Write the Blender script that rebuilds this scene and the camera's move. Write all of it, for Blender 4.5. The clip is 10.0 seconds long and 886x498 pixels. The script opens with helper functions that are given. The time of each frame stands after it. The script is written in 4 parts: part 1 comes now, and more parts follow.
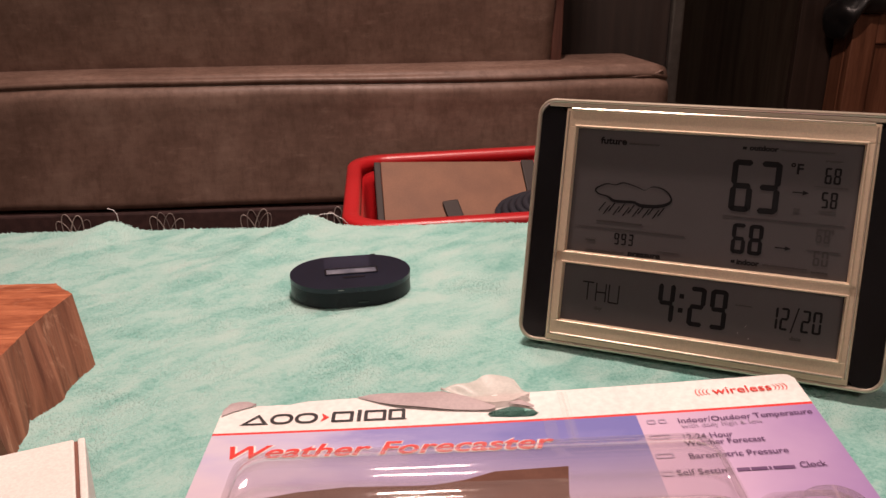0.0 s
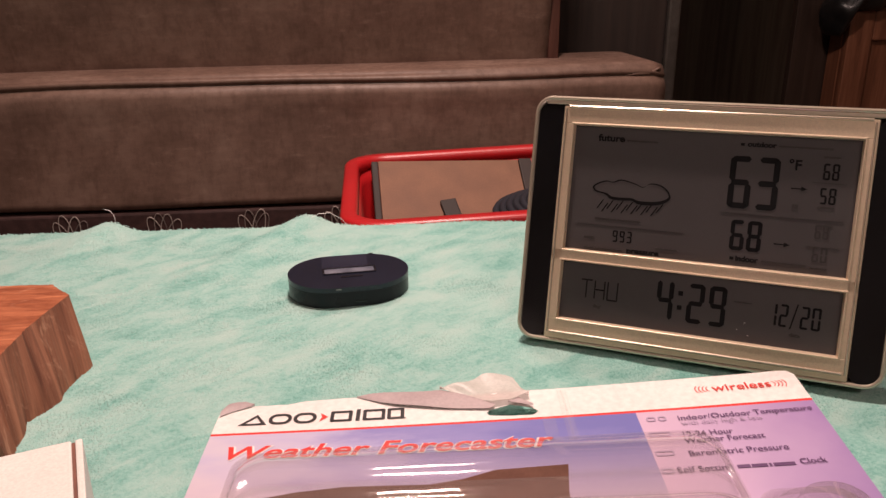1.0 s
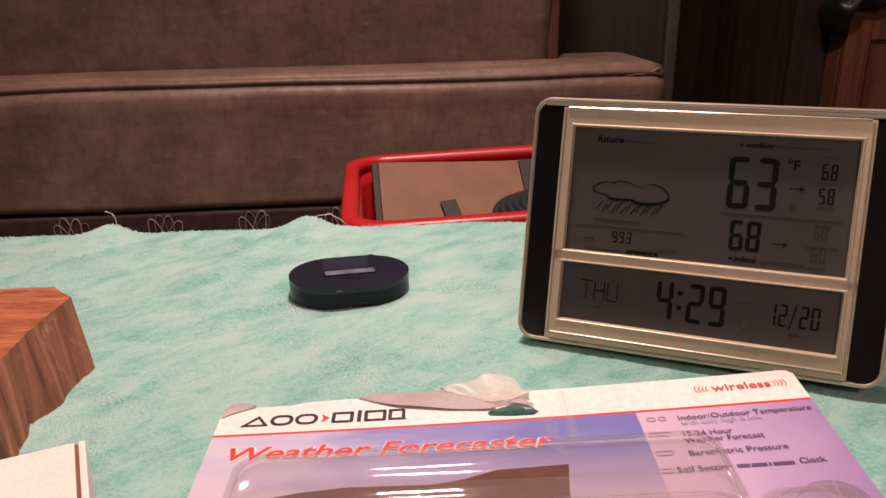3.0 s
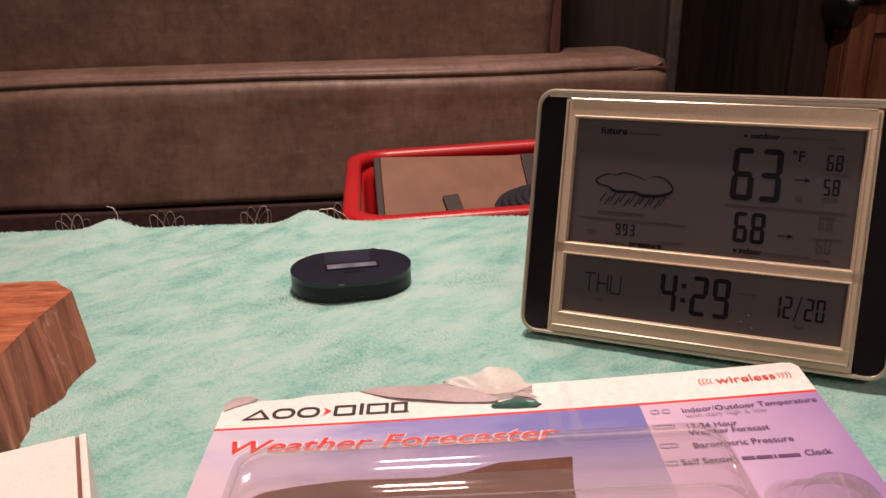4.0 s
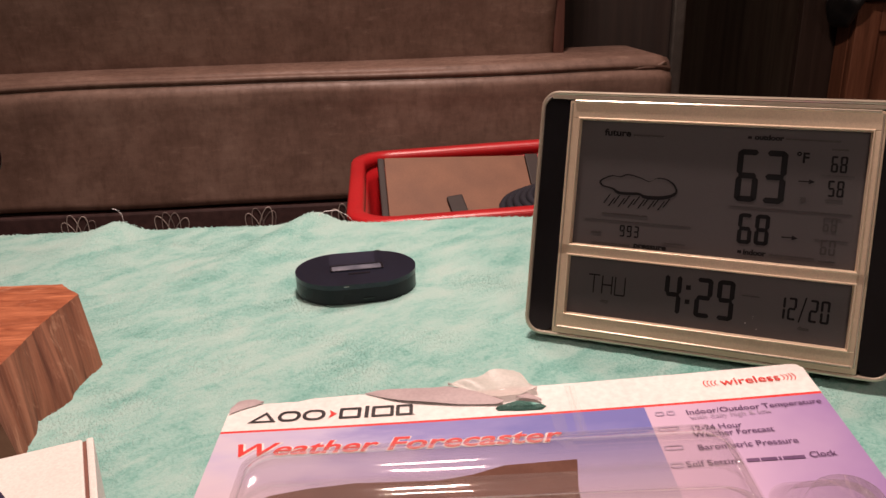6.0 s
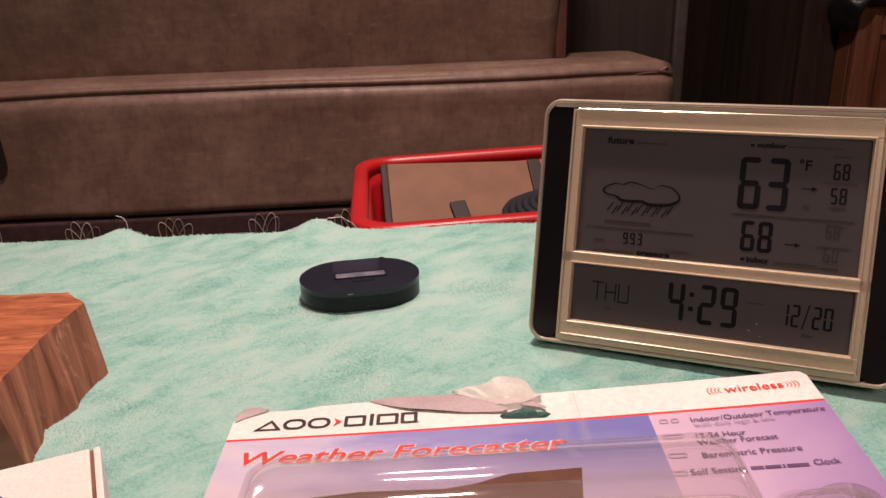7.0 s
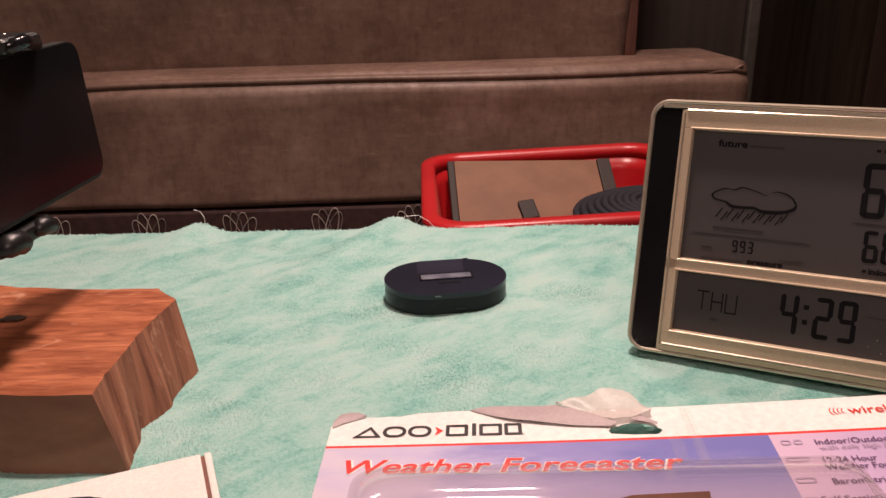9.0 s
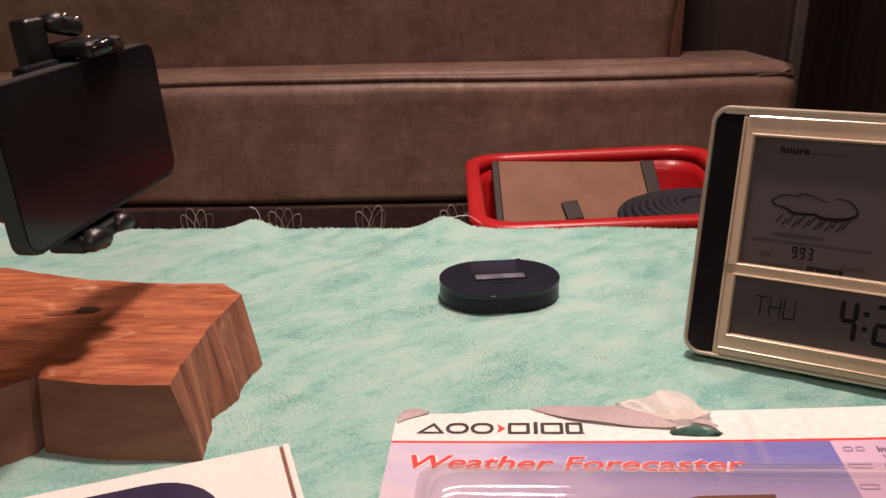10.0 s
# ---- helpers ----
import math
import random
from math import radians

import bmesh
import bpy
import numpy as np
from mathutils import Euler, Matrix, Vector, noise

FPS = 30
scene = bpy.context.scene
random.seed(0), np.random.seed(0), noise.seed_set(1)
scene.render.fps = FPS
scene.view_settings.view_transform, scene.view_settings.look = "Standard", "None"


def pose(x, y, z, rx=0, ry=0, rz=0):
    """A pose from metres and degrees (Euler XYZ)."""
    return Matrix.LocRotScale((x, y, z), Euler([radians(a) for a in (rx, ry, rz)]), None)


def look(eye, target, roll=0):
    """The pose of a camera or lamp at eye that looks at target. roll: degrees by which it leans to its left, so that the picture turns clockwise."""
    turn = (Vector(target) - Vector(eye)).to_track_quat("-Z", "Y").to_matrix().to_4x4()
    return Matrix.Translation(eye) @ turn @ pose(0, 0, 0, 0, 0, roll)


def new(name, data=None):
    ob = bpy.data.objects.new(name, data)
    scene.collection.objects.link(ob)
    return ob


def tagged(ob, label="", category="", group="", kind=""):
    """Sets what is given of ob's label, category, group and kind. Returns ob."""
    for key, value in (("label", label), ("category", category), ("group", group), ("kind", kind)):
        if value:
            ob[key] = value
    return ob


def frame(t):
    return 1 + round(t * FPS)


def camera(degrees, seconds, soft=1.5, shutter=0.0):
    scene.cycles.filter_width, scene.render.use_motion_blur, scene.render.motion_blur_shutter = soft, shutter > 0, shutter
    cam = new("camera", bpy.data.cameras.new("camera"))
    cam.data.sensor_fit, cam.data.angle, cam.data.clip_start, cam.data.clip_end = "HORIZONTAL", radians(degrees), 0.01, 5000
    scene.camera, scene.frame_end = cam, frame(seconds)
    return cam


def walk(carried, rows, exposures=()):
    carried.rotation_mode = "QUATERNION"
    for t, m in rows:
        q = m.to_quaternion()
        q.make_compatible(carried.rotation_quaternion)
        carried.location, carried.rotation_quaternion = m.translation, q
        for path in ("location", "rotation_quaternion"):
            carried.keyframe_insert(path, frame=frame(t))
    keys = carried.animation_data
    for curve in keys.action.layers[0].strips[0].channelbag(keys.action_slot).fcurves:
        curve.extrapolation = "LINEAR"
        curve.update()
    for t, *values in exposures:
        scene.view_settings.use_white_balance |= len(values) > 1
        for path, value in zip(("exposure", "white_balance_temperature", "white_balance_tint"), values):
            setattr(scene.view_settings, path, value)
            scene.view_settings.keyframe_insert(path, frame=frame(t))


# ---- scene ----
cam = camera(58.3, 10.0)
PATH = [
    (0, (0.053, -0.513, 0.973), (0.154, 1.359, 0.275), -0.2),
    (0.5, (0.053, -0.513, 0.973), (0.159, 1.359, 0.275), -0.4),
    (1, (0.053, -0.512, 0.972), (0.159, 1.359, 0.273), -0.5),
    (1.5, (0.055, -0.513, 0.974), (0.161, 1.358, 0.273), -0.8),
    (2, (0.054, -0.513, 0.973), (0.16, 1.359, 0.275), -0.8),
    (2.5, (0.053, -0.514, 0.974), (0.158, 1.357, 0.277), -0.7),
    (4, (0.053, -0.512, 0.97), (0.152, 1.356, 0.265), -0.9),
    (4.5, (0.054, -0.512, 0.972), (0.144, 1.355, 0.261), -1.2),
    (5, (0.052, -0.513, 0.972), (0.137, 1.356, 0.264), -1.2),
    (5.5, (0.053, -0.512, 0.972), (0.141, 1.356, 0.264), -1.2),
    (7, (0.052, -0.513, 0.975), (0.135, 1.359, 0.276), -1.4),
    (7.5, (0.044, -0.512, 0.977), (0.087, 1.365, 0.286), -1.5),
    (8, (0.035, -0.511, 0.977), (0.042, 1.365, 0.284), -1.6),
    (8.5, (0.035, -0.509, 0.978), (0.034, 1.364, 0.278), -1.5),
    (9, (0.019, -0.497, 0.975), (0.005, 1.373, 0.266), -1.2),
    (9.5, (0.014, -0.498, 0.98), (-0.009, 1.371, 0.267), -1.1),
    (10, (0.001, -0.505, 0.98), (-0.084, 1.361, 0.267), -1.0),
]
walk(cam, [(t, look(eye, target, roll)) for t, eye, target, roll in PATH])

# ---- world and light ----
world = bpy.data.worlds.new("room_dark")
scene.world = world
world.use_nodes = True
world.node_tree.nodes["Background"].inputs[0].default_value = (0.9, 0.75, 0.65, 1)
world.node_tree.nodes["Background"].inputs[1].default_value = 0.02
LAMP_COLOUR = (1.0, 0.738, 0.655)


def area_lamp(name, eye, target, sx, sy, watts):
    data = bpy.data.lights.new(name, "AREA")
    data.shape, data.size, data.size_y = "RECTANGLE", sx, sy
    data.energy, data.color = watts, LAMP_COLOUR
    ob = new(name, data)
    ob.matrix_world = look(eye, target)
    return ob


area_lamp("table_lamp", (0.08, 0.10, 1.86), (0.08, 0.10, 0.75), 0.12, 0.06, 15.2)
area_lamp("bench_lamp", (0.04, 0.50, 1.82), (0.04, -0.1, 0.75), 0.17, 0.09, 5.2)
# unseen fill, added to brighten the faces turned away from the bench
area_lamp("front_fill", (0.3, -1.5, 1.88), (0.1, -0.9, 0.6), 0.40, 0.25, 7.2)


# ---- materials ----
def mat(name, rough=0.6, metal=0.0, spec=0.5):
    m = bpy.data.materials.new(name)
    m.use_nodes = True
    b = m.node_tree.nodes["Principled BSDF"]
    b.inputs["Roughness"].default_value = rough
    b.inputs["Metallic"].default_value = metal
    b.inputs["Specular IOR Level"].default_value = spec
    return m, m.node_tree.nodes, m.node_tree.links, b


def node(nodes, kind, **values):
    n = nodes.new(kind)
    for k, v in values.items():
        n.inputs[k.replace("_", " ")].default_value = v
    return n


def ramp(nodes, links, source, stops):
    r = nodes.new("ShaderNodeValToRGB")
    el = r.color_ramp.elements
    while len(el) < len(stops):
        el.new(0.5)
    for e, (p, c) in zip(el, stops):
        e.position, e.color = p, (*c, 1)
    links.new(source, r.inputs[0])
    return r


def coords(nodes, links, scale=(1, 1, 1), rot=(0, 0, 0), kind="POINT"):
    tc = nodes.new("ShaderNodeTexCoord")
    mp = nodes.new("ShaderNodeMapping")
    mp.vector_type = kind
    mp.inputs["Scale"].default_value = scale
    mp.inputs["Rotation"].default_value = rot
    links.new(tc.outputs["Object"], mp.inputs[0])
    return mp.outputs[0]


def mixed(nodes, links, kind, fac, a, b):
    m = nodes.new("ShaderNodeMix")
    m.data_type, m.blend_type = "RGBA", kind
    if isinstance(fac, float):
        m.inputs[0].default_value = fac
    else:
        links.new(fac, m.inputs[0])
    for sock, v in ((m.inputs[6], a), (m.inputs[7], b)):
        if isinstance(v, tuple):
            sock.default_value = (*v, 1)
        else:
            links.new(v, sock)
    return m.outputs[2]


def bump(nodes, links, b, height, strength, dist):
    n = nodes.new("ShaderNodeBump")
    n.inputs["Strength"].default_value, n.inputs["Distance"].default_value = strength, dist
    links.new(height, n.inputs["Height"])
    links.new(n.outputs[0], b.inputs["Normal"])


def mottled(name, c1, c2, rough=0.6, metal=0.0, scale=60.0, fine=600.0, relief=0.0003, spec=0.5, stretch=(1, 1, 1), rough_var=0.1):
    """A plain surface with blotches at one scale and grain at a finer one."""
    m, nodes, links, b = mat(name, rough, metal, spec)
    co = coords(nodes, links, stretch)
    n1 = node(nodes, "ShaderNodeTexNoise", Scale=scale, Detail=4.0)
    n2 = node(nodes, "ShaderNodeTexNoise", Scale=fine, Detail=2.0)
    links.new(co, n1.inputs["Vector"])
    links.new(co, n2.inputs["Vector"])
    r = ramp(nodes, links, n1.outputs[0], [(0.3, c1), (0.7, c2)])
    g = ramp(nodes, links, n2.outputs[0], [(0.3, (0.86, 0.86, 0.86)), (0.7, (1, 1, 1))])
    links.new(mixed(nodes, links, "MULTIPLY", 1.0, r.outputs[0], g.outputs[0]), b.inputs["Base Color"])
    mr = nodes.new("ShaderNodeMapRange")
    mr.inputs["To Min"].default_value, mr.inputs["To Max"].default_value = rough - rough_var, rough + rough_var
    links.new(n1.outputs[0], mr.inputs["Value"])
    links.new(mr.outputs[0], b.inputs["Roughness"])
    if relief:
        bump(nodes, links, b, n2.outputs[0], 0.5, relief)
    return m


def towel_material():
    m, nodes, links, b = mat("terry_cloth", 0.95, 0, 0.1)
    b.inputs["Sheen Weight"].default_value = 0.35
    b.inputs["Sheen Roughness"].default_value = 0.6
    co = coords(nodes, links)
    # brushed swathes, pale where the nap lies flat and deep mint where it stands up
    big = node(nodes, "ShaderNodeTexNoise", Scale=1.0, Detail=6.0, Roughness=0.60, Distortion=0.9)
    links.new(coords(nodes, links, (1 / 10, 1 / 22, 0.1), (0, 0, 0.80), "TEXTURE"), big.inputs["Vector"])
    patch = node(nodes, "ShaderNodeTexNoise", Scale=1.0, Detail=8.0, Roughness=0.68, Distortion=0.6)
    links.new(coords(nodes, links, (1 / 28, 1 / 50, 0.05), (0, 0, 0.60), "TEXTURE"), patch.inputs["Vector"])
    pile = node(nodes, "ShaderNodeTexNoise", Scale=420.0, Detail=4.0, Roughness=0.75)
    links.new(co, pile.inputs["Vector"])
    both = nodes.new("ShaderNodeMath")
    both.operation, both.inputs[1].default_value = "MULTIPLY_ADD", 0.55
    links.new(patch.outputs[0], both.inputs[0])
    scaled = nodes.new("ShaderNodeMath")
    scaled.operation, scaled.inputs[1].default_value = "MULTIPLY", 0.45
    links.new(big.outputs[0], scaled.inputs[0])
    links.new(scaled.outputs[0], both.inputs[2])
    r = ramp(nodes, links, both.outputs[0], [(0.38, (0.195, 0.445, 0.395)), (0.46, (0.275, 0.515, 0.465)), (0.53, (0.335, 0.545, 0.497)), (0.61, (0.385, 0.562, 0.514))])
    g = ramp(nodes, links, pile.outputs[0], [(0.38, (0.50, 0.74, 0.69)), (0.56, (1, 1, 1))])
    show = ramp(nodes, links, both.outputs[0], [(0.42, (0.85, 0.85, 0.85)), (0.55, (0.10, 0.10, 0.10))])
    links.new(mixed(nodes, links, "MULTIPLY", show.outputs[0], r.outputs[0], g.outputs[0]), b.inputs["Base Color"])
    bump(nodes, links, b, pile.outputs[0], 0.7, 0.0012)
    return m


def wood_material(name, dark, light, scale, axis_stretch, rough, gloss_dist=0.0006, swirl=0.8, lean=None, rubbed=None):
    m, nodes, links, b = mat(name, rough, 0, 0.4)
    co = coords(nodes, links, axis_stretch)
    if lean:
        sheared = nodes.new("ShaderNodeVectorMath")
        sheared.operation = "MULTIPLY_ADD"
        tc = nodes.new("ShaderNodeTexCoord")
        sep = nodes.new("ShaderNodeSeparateXYZ")
        links.new(tc.outputs["Object"], sep.inputs[0])
        links.new(sep.outputs[2], sheared.inputs[0])
        sheared.inputs[1].default_value = (*lean, 0)
        links.new(tc.outputs["Object"], sheared.inputs[2])
        mp = next(n for n in nodes if n.bl_idname == "ShaderNodeMapping")
        links.new(sheared.outputs[0], mp.inputs[0])
    warp = node(nodes, "ShaderNodeTexNoise", Scale=scale * 0.35, Detail=2.0, Distortion=1.2)
    links.new(co, warp.inputs["Vector"])
    fib = node(nodes, "ShaderNodeTexNoise", Scale=scale, Detail=7.0, Roughness=0.68, Distortion=swirl)
    links.new(co, fib.inputs["Vector"])
    r = ramp(nodes, links, fib.outputs[0], [(0.28, dark), (0.5, tuple((a + c) / 2 for a, c in zip(dark, light))), (0.72, light)])
    w = ramp(nodes, links, warp.outputs[0], [(0.36, (0.60, 0.50, 0.45)), (0.60, (1, 1, 1))])
    c = mixed(nodes, links, "MULTIPLY", 0.8, r.outputs[0], w.outputs[0])
    if rubbed:
        spot = node(nodes, "ShaderNodeTexNoise", Scale=34.0, Detail=6.0, Roughness=0.7, Distortion=1.5)
        links.new(coords(nodes, links, (1, 1.8, 1)), spot.inputs["Vector"])
        f = ramp(nodes, links, spot.outputs[0], [(0.58, (0, 0, 0)), (0.74, (0.75, 0.75, 0.75))])
        c = mixed(nodes, links, "MIX", f.outputs[0], c, rubbed)
    links.new(c, b.inputs["Base Color"])
    bump(nodes, links, b, fib.outputs[0], 0.6, gloss_dist)
    return m


def leather_material():
    m, nodes, links, b = mat("brown_leatherette", 0.52, 0, 0.4)
    co = coords(nodes, links)
    n0 = node(nodes, "ShaderNodeTexNoise", Scale=11.0, Detail=6.0, Roughness=0.7)
    links.new(co, n0.inputs["Vector"])
    # scuffed blotches drawn out along and across the cloth
    up = node(nodes, "ShaderNodeTexNoise", Scale=95.0, Detail=5.0, Roughness=0.68)
    links.new(coords(nodes, links, (1, 1, 0.4)), up.inputs["Vector"])
    across = node(nodes, "ShaderNodeTexNoise", Scale=95.0, Detail=5.0, Roughness=0.68)
    links.new(coords(nodes, links, (0.35, 1, 1)), across.inputs["Vector"])
    grain = node(nodes, "ShaderNodeTexVoronoi", Scale=620.0)
    links.new(co, grain.inputs["Vector"])
    r = ramp(nodes, links, n0.outputs[0], [(0.30, (0.114, 0.068, 0.051)), (0.52, (0.166, 0.103, 0.079)), (0.72, (0.214, 0.142, 0.112))])
    g1 = ramp(nodes, links, up.outputs[0], [(0.34, (0.62, 0.58, 0.55)), (0.52, (0.92, 0.91, 0.90)), (0.68, (1, 1, 1))])
    g2 = ramp(nodes, links, across.outputs[0], [(0.34, (0.62, 0.60, 0.58)), (0.60, (1, 1, 1))])
    c = mixed(nodes, links, "MULTIPLY", 0.62, r.outputs[0], g1.outputs[0])
    c = mixed(nodes, links, "MULTIPLY", 0.5, c, g2.outputs[0])
    # pale rubbed marks
    rub = ramp(nodes, links, across.outputs[0], [(0.60, (0, 0, 0)), (0.76, (0.40, 0.40, 0.40))])
    c = mixed(nodes, links, "MIX", rub.outputs[0], c, (0.265, 0.188, 0.150))
    links.new(c, b.inputs["Base Color"])
    rr = ramp(nodes, links, up.outputs[0], [(0.3, (0.62, 0.62, 0.62)), (0.7, (0.42, 0.42, 0.42))])
    links.new(rr.outputs[0], b.inputs["Roughness"])
    bump(nodes, links, b, grain.outputs["Distance"], 0.25, 0.0004)
    return m


def card_sky_material():
    """Printed sky: pale cloud at the outer side, violet blue towards the middle of the card."""
    m, nodes, links, b = mat("printed_sky", 0.32, 0, 0.5)
    co = coords(nodes, links)
    n = node(nodes, "ShaderNodeTexNoise", Scale=1.0, Detail=6.0, Roughness=0.6)
    links.new(coords(nodes, links, (16, 42, 16), (0, 0, 0.12)), n.inputs["Vector"])
    sep = nodes.new("ShaderNodeSeparateXYZ")
    links.new(co, sep.inputs[0])
    # along the card from its outer side, stirred by the clouds
    add = nodes.new("ShaderNodeMath")
    add.operation = "MULTIPLY_ADD"
    links.new(n.outputs[0], add.inputs[0])
    add.inputs[1].default_value = 0.22
    links.new(sep.outputs[0], add.inputs[2])
    mr = nodes.new("ShaderNodeMapRange")
    mr.inputs["From Min"].default_value, mr.inputs["From Max"].default_value = 0.10, 0.29
    links.new(add.outputs[0], mr.inputs["Value"])
    r = ramp(nodes, links, mr.outputs[0], [(0.0, (0.62, 0.55, 0.66)), (0.30, (0.52, 0.47, 0.66)), (0.62, (0.27, 0.25, 0.53)), (1.0, (0.17, 0.17, 0.46))])
    # pinker down the card: the shell's warm reflection put into the print colour
    down = nodes.new("ShaderNodeMapRange")
    down.inputs["From Min"].default_value, down.inputs["From Max"].default_value = -0.045, -0.085
    links.new(sep.outputs[1], down.inputs["Value"])
    far = nodes.new("ShaderNodeMath")
    far.operation, far.inputs[1].default_value = "MULTIPLY", 0.75
    links.new(down.outputs[0], far.inputs[0])
    links.new(mixed(nodes, links, "MIX", far.outputs[0], r.outputs[0], (0.60, 0.46, 0.52)), b.inputs["Base Color"])
    return m


def lilac_material():
    """Printed feature column: lilac deepening to violet at its outer side."""
    m, nodes, links, b = mat("printed_lilac", 0.34, 0, 0.5)
    co = coords(nodes, links)
    n = node(nodes, "ShaderNodeTexNoise", Scale=22.0, Detail=5.0)
    links.new(co, n.inputs["Vector"])
    sep = nodes.new("ShaderNodeSeparateXYZ")
    links.new(co, sep.inputs[0])
    add = nodes.new("ShaderNodeMath")
    add.operation, add.inputs[1].default_value = "MULTIPLY_ADD", 0.06
    links.new(n.outputs[0], add.inputs[0])
    links.new(sep.outputs[0], add.inputs[2])
    mr = nodes.new("ShaderNodeMapRange")
    mr.inputs["From Min"].default_value, mr.inputs["From Max"].default_value = 0.235, 0.325
    links.new(add.outputs[0], mr.inputs["Value"])
    r = ramp(nodes, links, mr.outputs[0], [(0.0, (0.62, 0.45, 0.60)), (0.45, (0.52, 0.37, 0.57)), (1.0, (0.33, 0.21, 0.45))])
    links.new(r.outputs[0], b.inputs["Base Color"])
    return m


def clear_plastic():
    """A thin clear sheet: light passes straight on, gloss rises at grazing angles."""
    m = bpy.data.materials.new("clear_plastic")
    m.use_nodes = True
    nodes, links = m.node_tree.nodes, m.node_tree.links
    nodes.remove(nodes["Principled BSDF"])
    through_it = nodes.new("ShaderNodeBsdfTransparent")
    through_it.inputs[0].default_value = (0.95, 0.935, 0.94, 1)
    gloss = nodes.new("ShaderNodeBsdfAnisotropic")
    gloss.inputs["Roughness"].default_value = 0.07
    lw = nodes.new("ShaderNodeLayerWeight")
    lw.inputs[0].default_value = 0.5
    pw = nodes.new("ShaderNodeMath")
    pw.operation, pw.inputs[1].default_value = "POWER", 3.0
    links.new(lw.outputs["Facing"], pw.inputs[0])
    fres = nodes.new("ShaderNodeMath")
    fres.operation = "MULTIPLY_ADD"
    fres.inputs[1].default_value, fres.inputs[2].default_value = 0.55, 0.06
    links.new(pw.outputs[0], fres.inputs[0])
    n = node(nodes, "ShaderNodeTexNoise", Scale=40.0, Detail=2.0)
    links.new(coords(nodes, links), n.inputs["Vector"])
    bp = nodes.new("ShaderNodeBump")
    bp.inputs["Strength"].default_value, bp.inputs["Distance"].default_value = 0.25, 0.001
    links.new(n.outputs[0], bp.inputs["Height"])
    links.new(bp.outputs[0], gloss.inputs["Normal"])
    mix = nodes.new("ShaderNodeMixShader")
    links.new(fres.outputs[0], mix.inputs[0])
    links.new(through_it.outputs[0], mix.inputs[1])
    links.new(gloss.outputs[0], mix.inputs[2])
    # a faint warm haze painted in for the ceiling's reflection in the sheet
    cloud = nodes.new("ShaderNodeBsdfDiffuse")
    cloud.inputs[0].default_value = (0.86, 0.74, 0.72, 1)
    with_reflection = nodes.new("ShaderNodeMixShader")
    with_reflection.inputs[0].default_value = 0.07
    links.new(mix.outputs[0], with_reflection.inputs[1])
    links.new(cloud.outputs[0], with_reflection.inputs[2])
    links.new(with_reflection.outputs[0], nodes["Material Output"].inputs["Surface"])
    return m


M_TOWEL = towel_material()
M_LEATHER = leather_material()
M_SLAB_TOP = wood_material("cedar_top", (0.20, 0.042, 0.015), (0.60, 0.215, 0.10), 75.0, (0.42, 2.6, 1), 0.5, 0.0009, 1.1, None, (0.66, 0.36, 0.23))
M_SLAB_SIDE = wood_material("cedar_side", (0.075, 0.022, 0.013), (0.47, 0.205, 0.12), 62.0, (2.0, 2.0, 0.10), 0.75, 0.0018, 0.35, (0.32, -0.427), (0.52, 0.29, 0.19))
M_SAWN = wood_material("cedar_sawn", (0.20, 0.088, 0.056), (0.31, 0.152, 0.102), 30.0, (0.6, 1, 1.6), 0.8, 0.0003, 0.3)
M_BARK = mottled("bark_dark", (0.035, 0.02, 0.015), (0.12, 0.06, 0.04), 0.9, relief=0.002, scale=120)
M_CABINET = wood_material("stained_wood", (0.11, 0.042, 0.022), (0.24, 0.10, 0.055), 26.0, (4, 4, 0.25), 0.45)
M_TRIM = wood_material("reddish_trim", (0.05, 0.018, 0.013), (0.10, 0.04, 0.028), 30.0, (4, 4, 0.3), 0.5)
M_DARKPANEL = wood_material("dark_panel", (0.024, 0.015, 0.011), (0.046, 0.028, 0.021), 22.0, (4, 4, 0.2), 0.5)
M_PARTITION = wood_material("black_brown_panel", (0.014, 0.009, 0.007), (0.025, 0.015, 0.011), 22.0, (4, 4, 0.2), 0.85)
M_GREYPANEL = wood_material("grey_brown_panel", (0.045, 0.033, 0.023), (0.080, 0.058, 0.042), 20.0, (4, 4, 0.2), 0.5)
M_STRIP = mottled("grey_strip", (0.06, 0.052, 0.046), (0.09, 0.078, 0.07), 0.4, metal=0.5)
M_GOLD = mottled("champagne_plastic", (0.74, 0.585, 0.425), (0.80, 0.635, 0.465), 0.37, metal=0.35, scale=30, fine=1500, relief=0.00004, rough_var=0.03)
M_GOLD_RIM = mottled("silver_gold_rim", (0.66, 0.57, 0.45), (0.72, 0.62, 0.5), 0.24, metal=0.6, scale=30, fine=1500, relief=0.0, rough_var=0.03)
M_GLOSS_BLACK = mottled("gloss_black", (0.006, 0.006, 0.007), (0.010, 0.010, 0.012), 0.16, scale=20, relief=0, rough_var=0.04)
M_MATT_BLACK = mottled("matt_black", (0.006, 0.006, 0.007), (0.011, 0.0105, 0.0105), 0.38, scale=70, relief=0.0001)
M_DEVICE = mottled("navy_black_plastic", (0.006, 0.009, 0.020), (0.009, 0.013, 0.028), 0.24, scale=40, fine=1800, relief=0.00003, rough_var=0.04)
M_DEVICE_SIDE = mottled("black_plastic", (0.007, 0.007, 0.010), (0.010, 0.010, 0.015), 0.30, scale=40, relief=0, spec=0.25)
M_DEVICE_PANEL = mottled("blue_black_gloss", (0.016, 0.019, 0.036), (0.022, 0.026, 0.048), 0.16, scale=40, relief=0, rough_var=0.03)
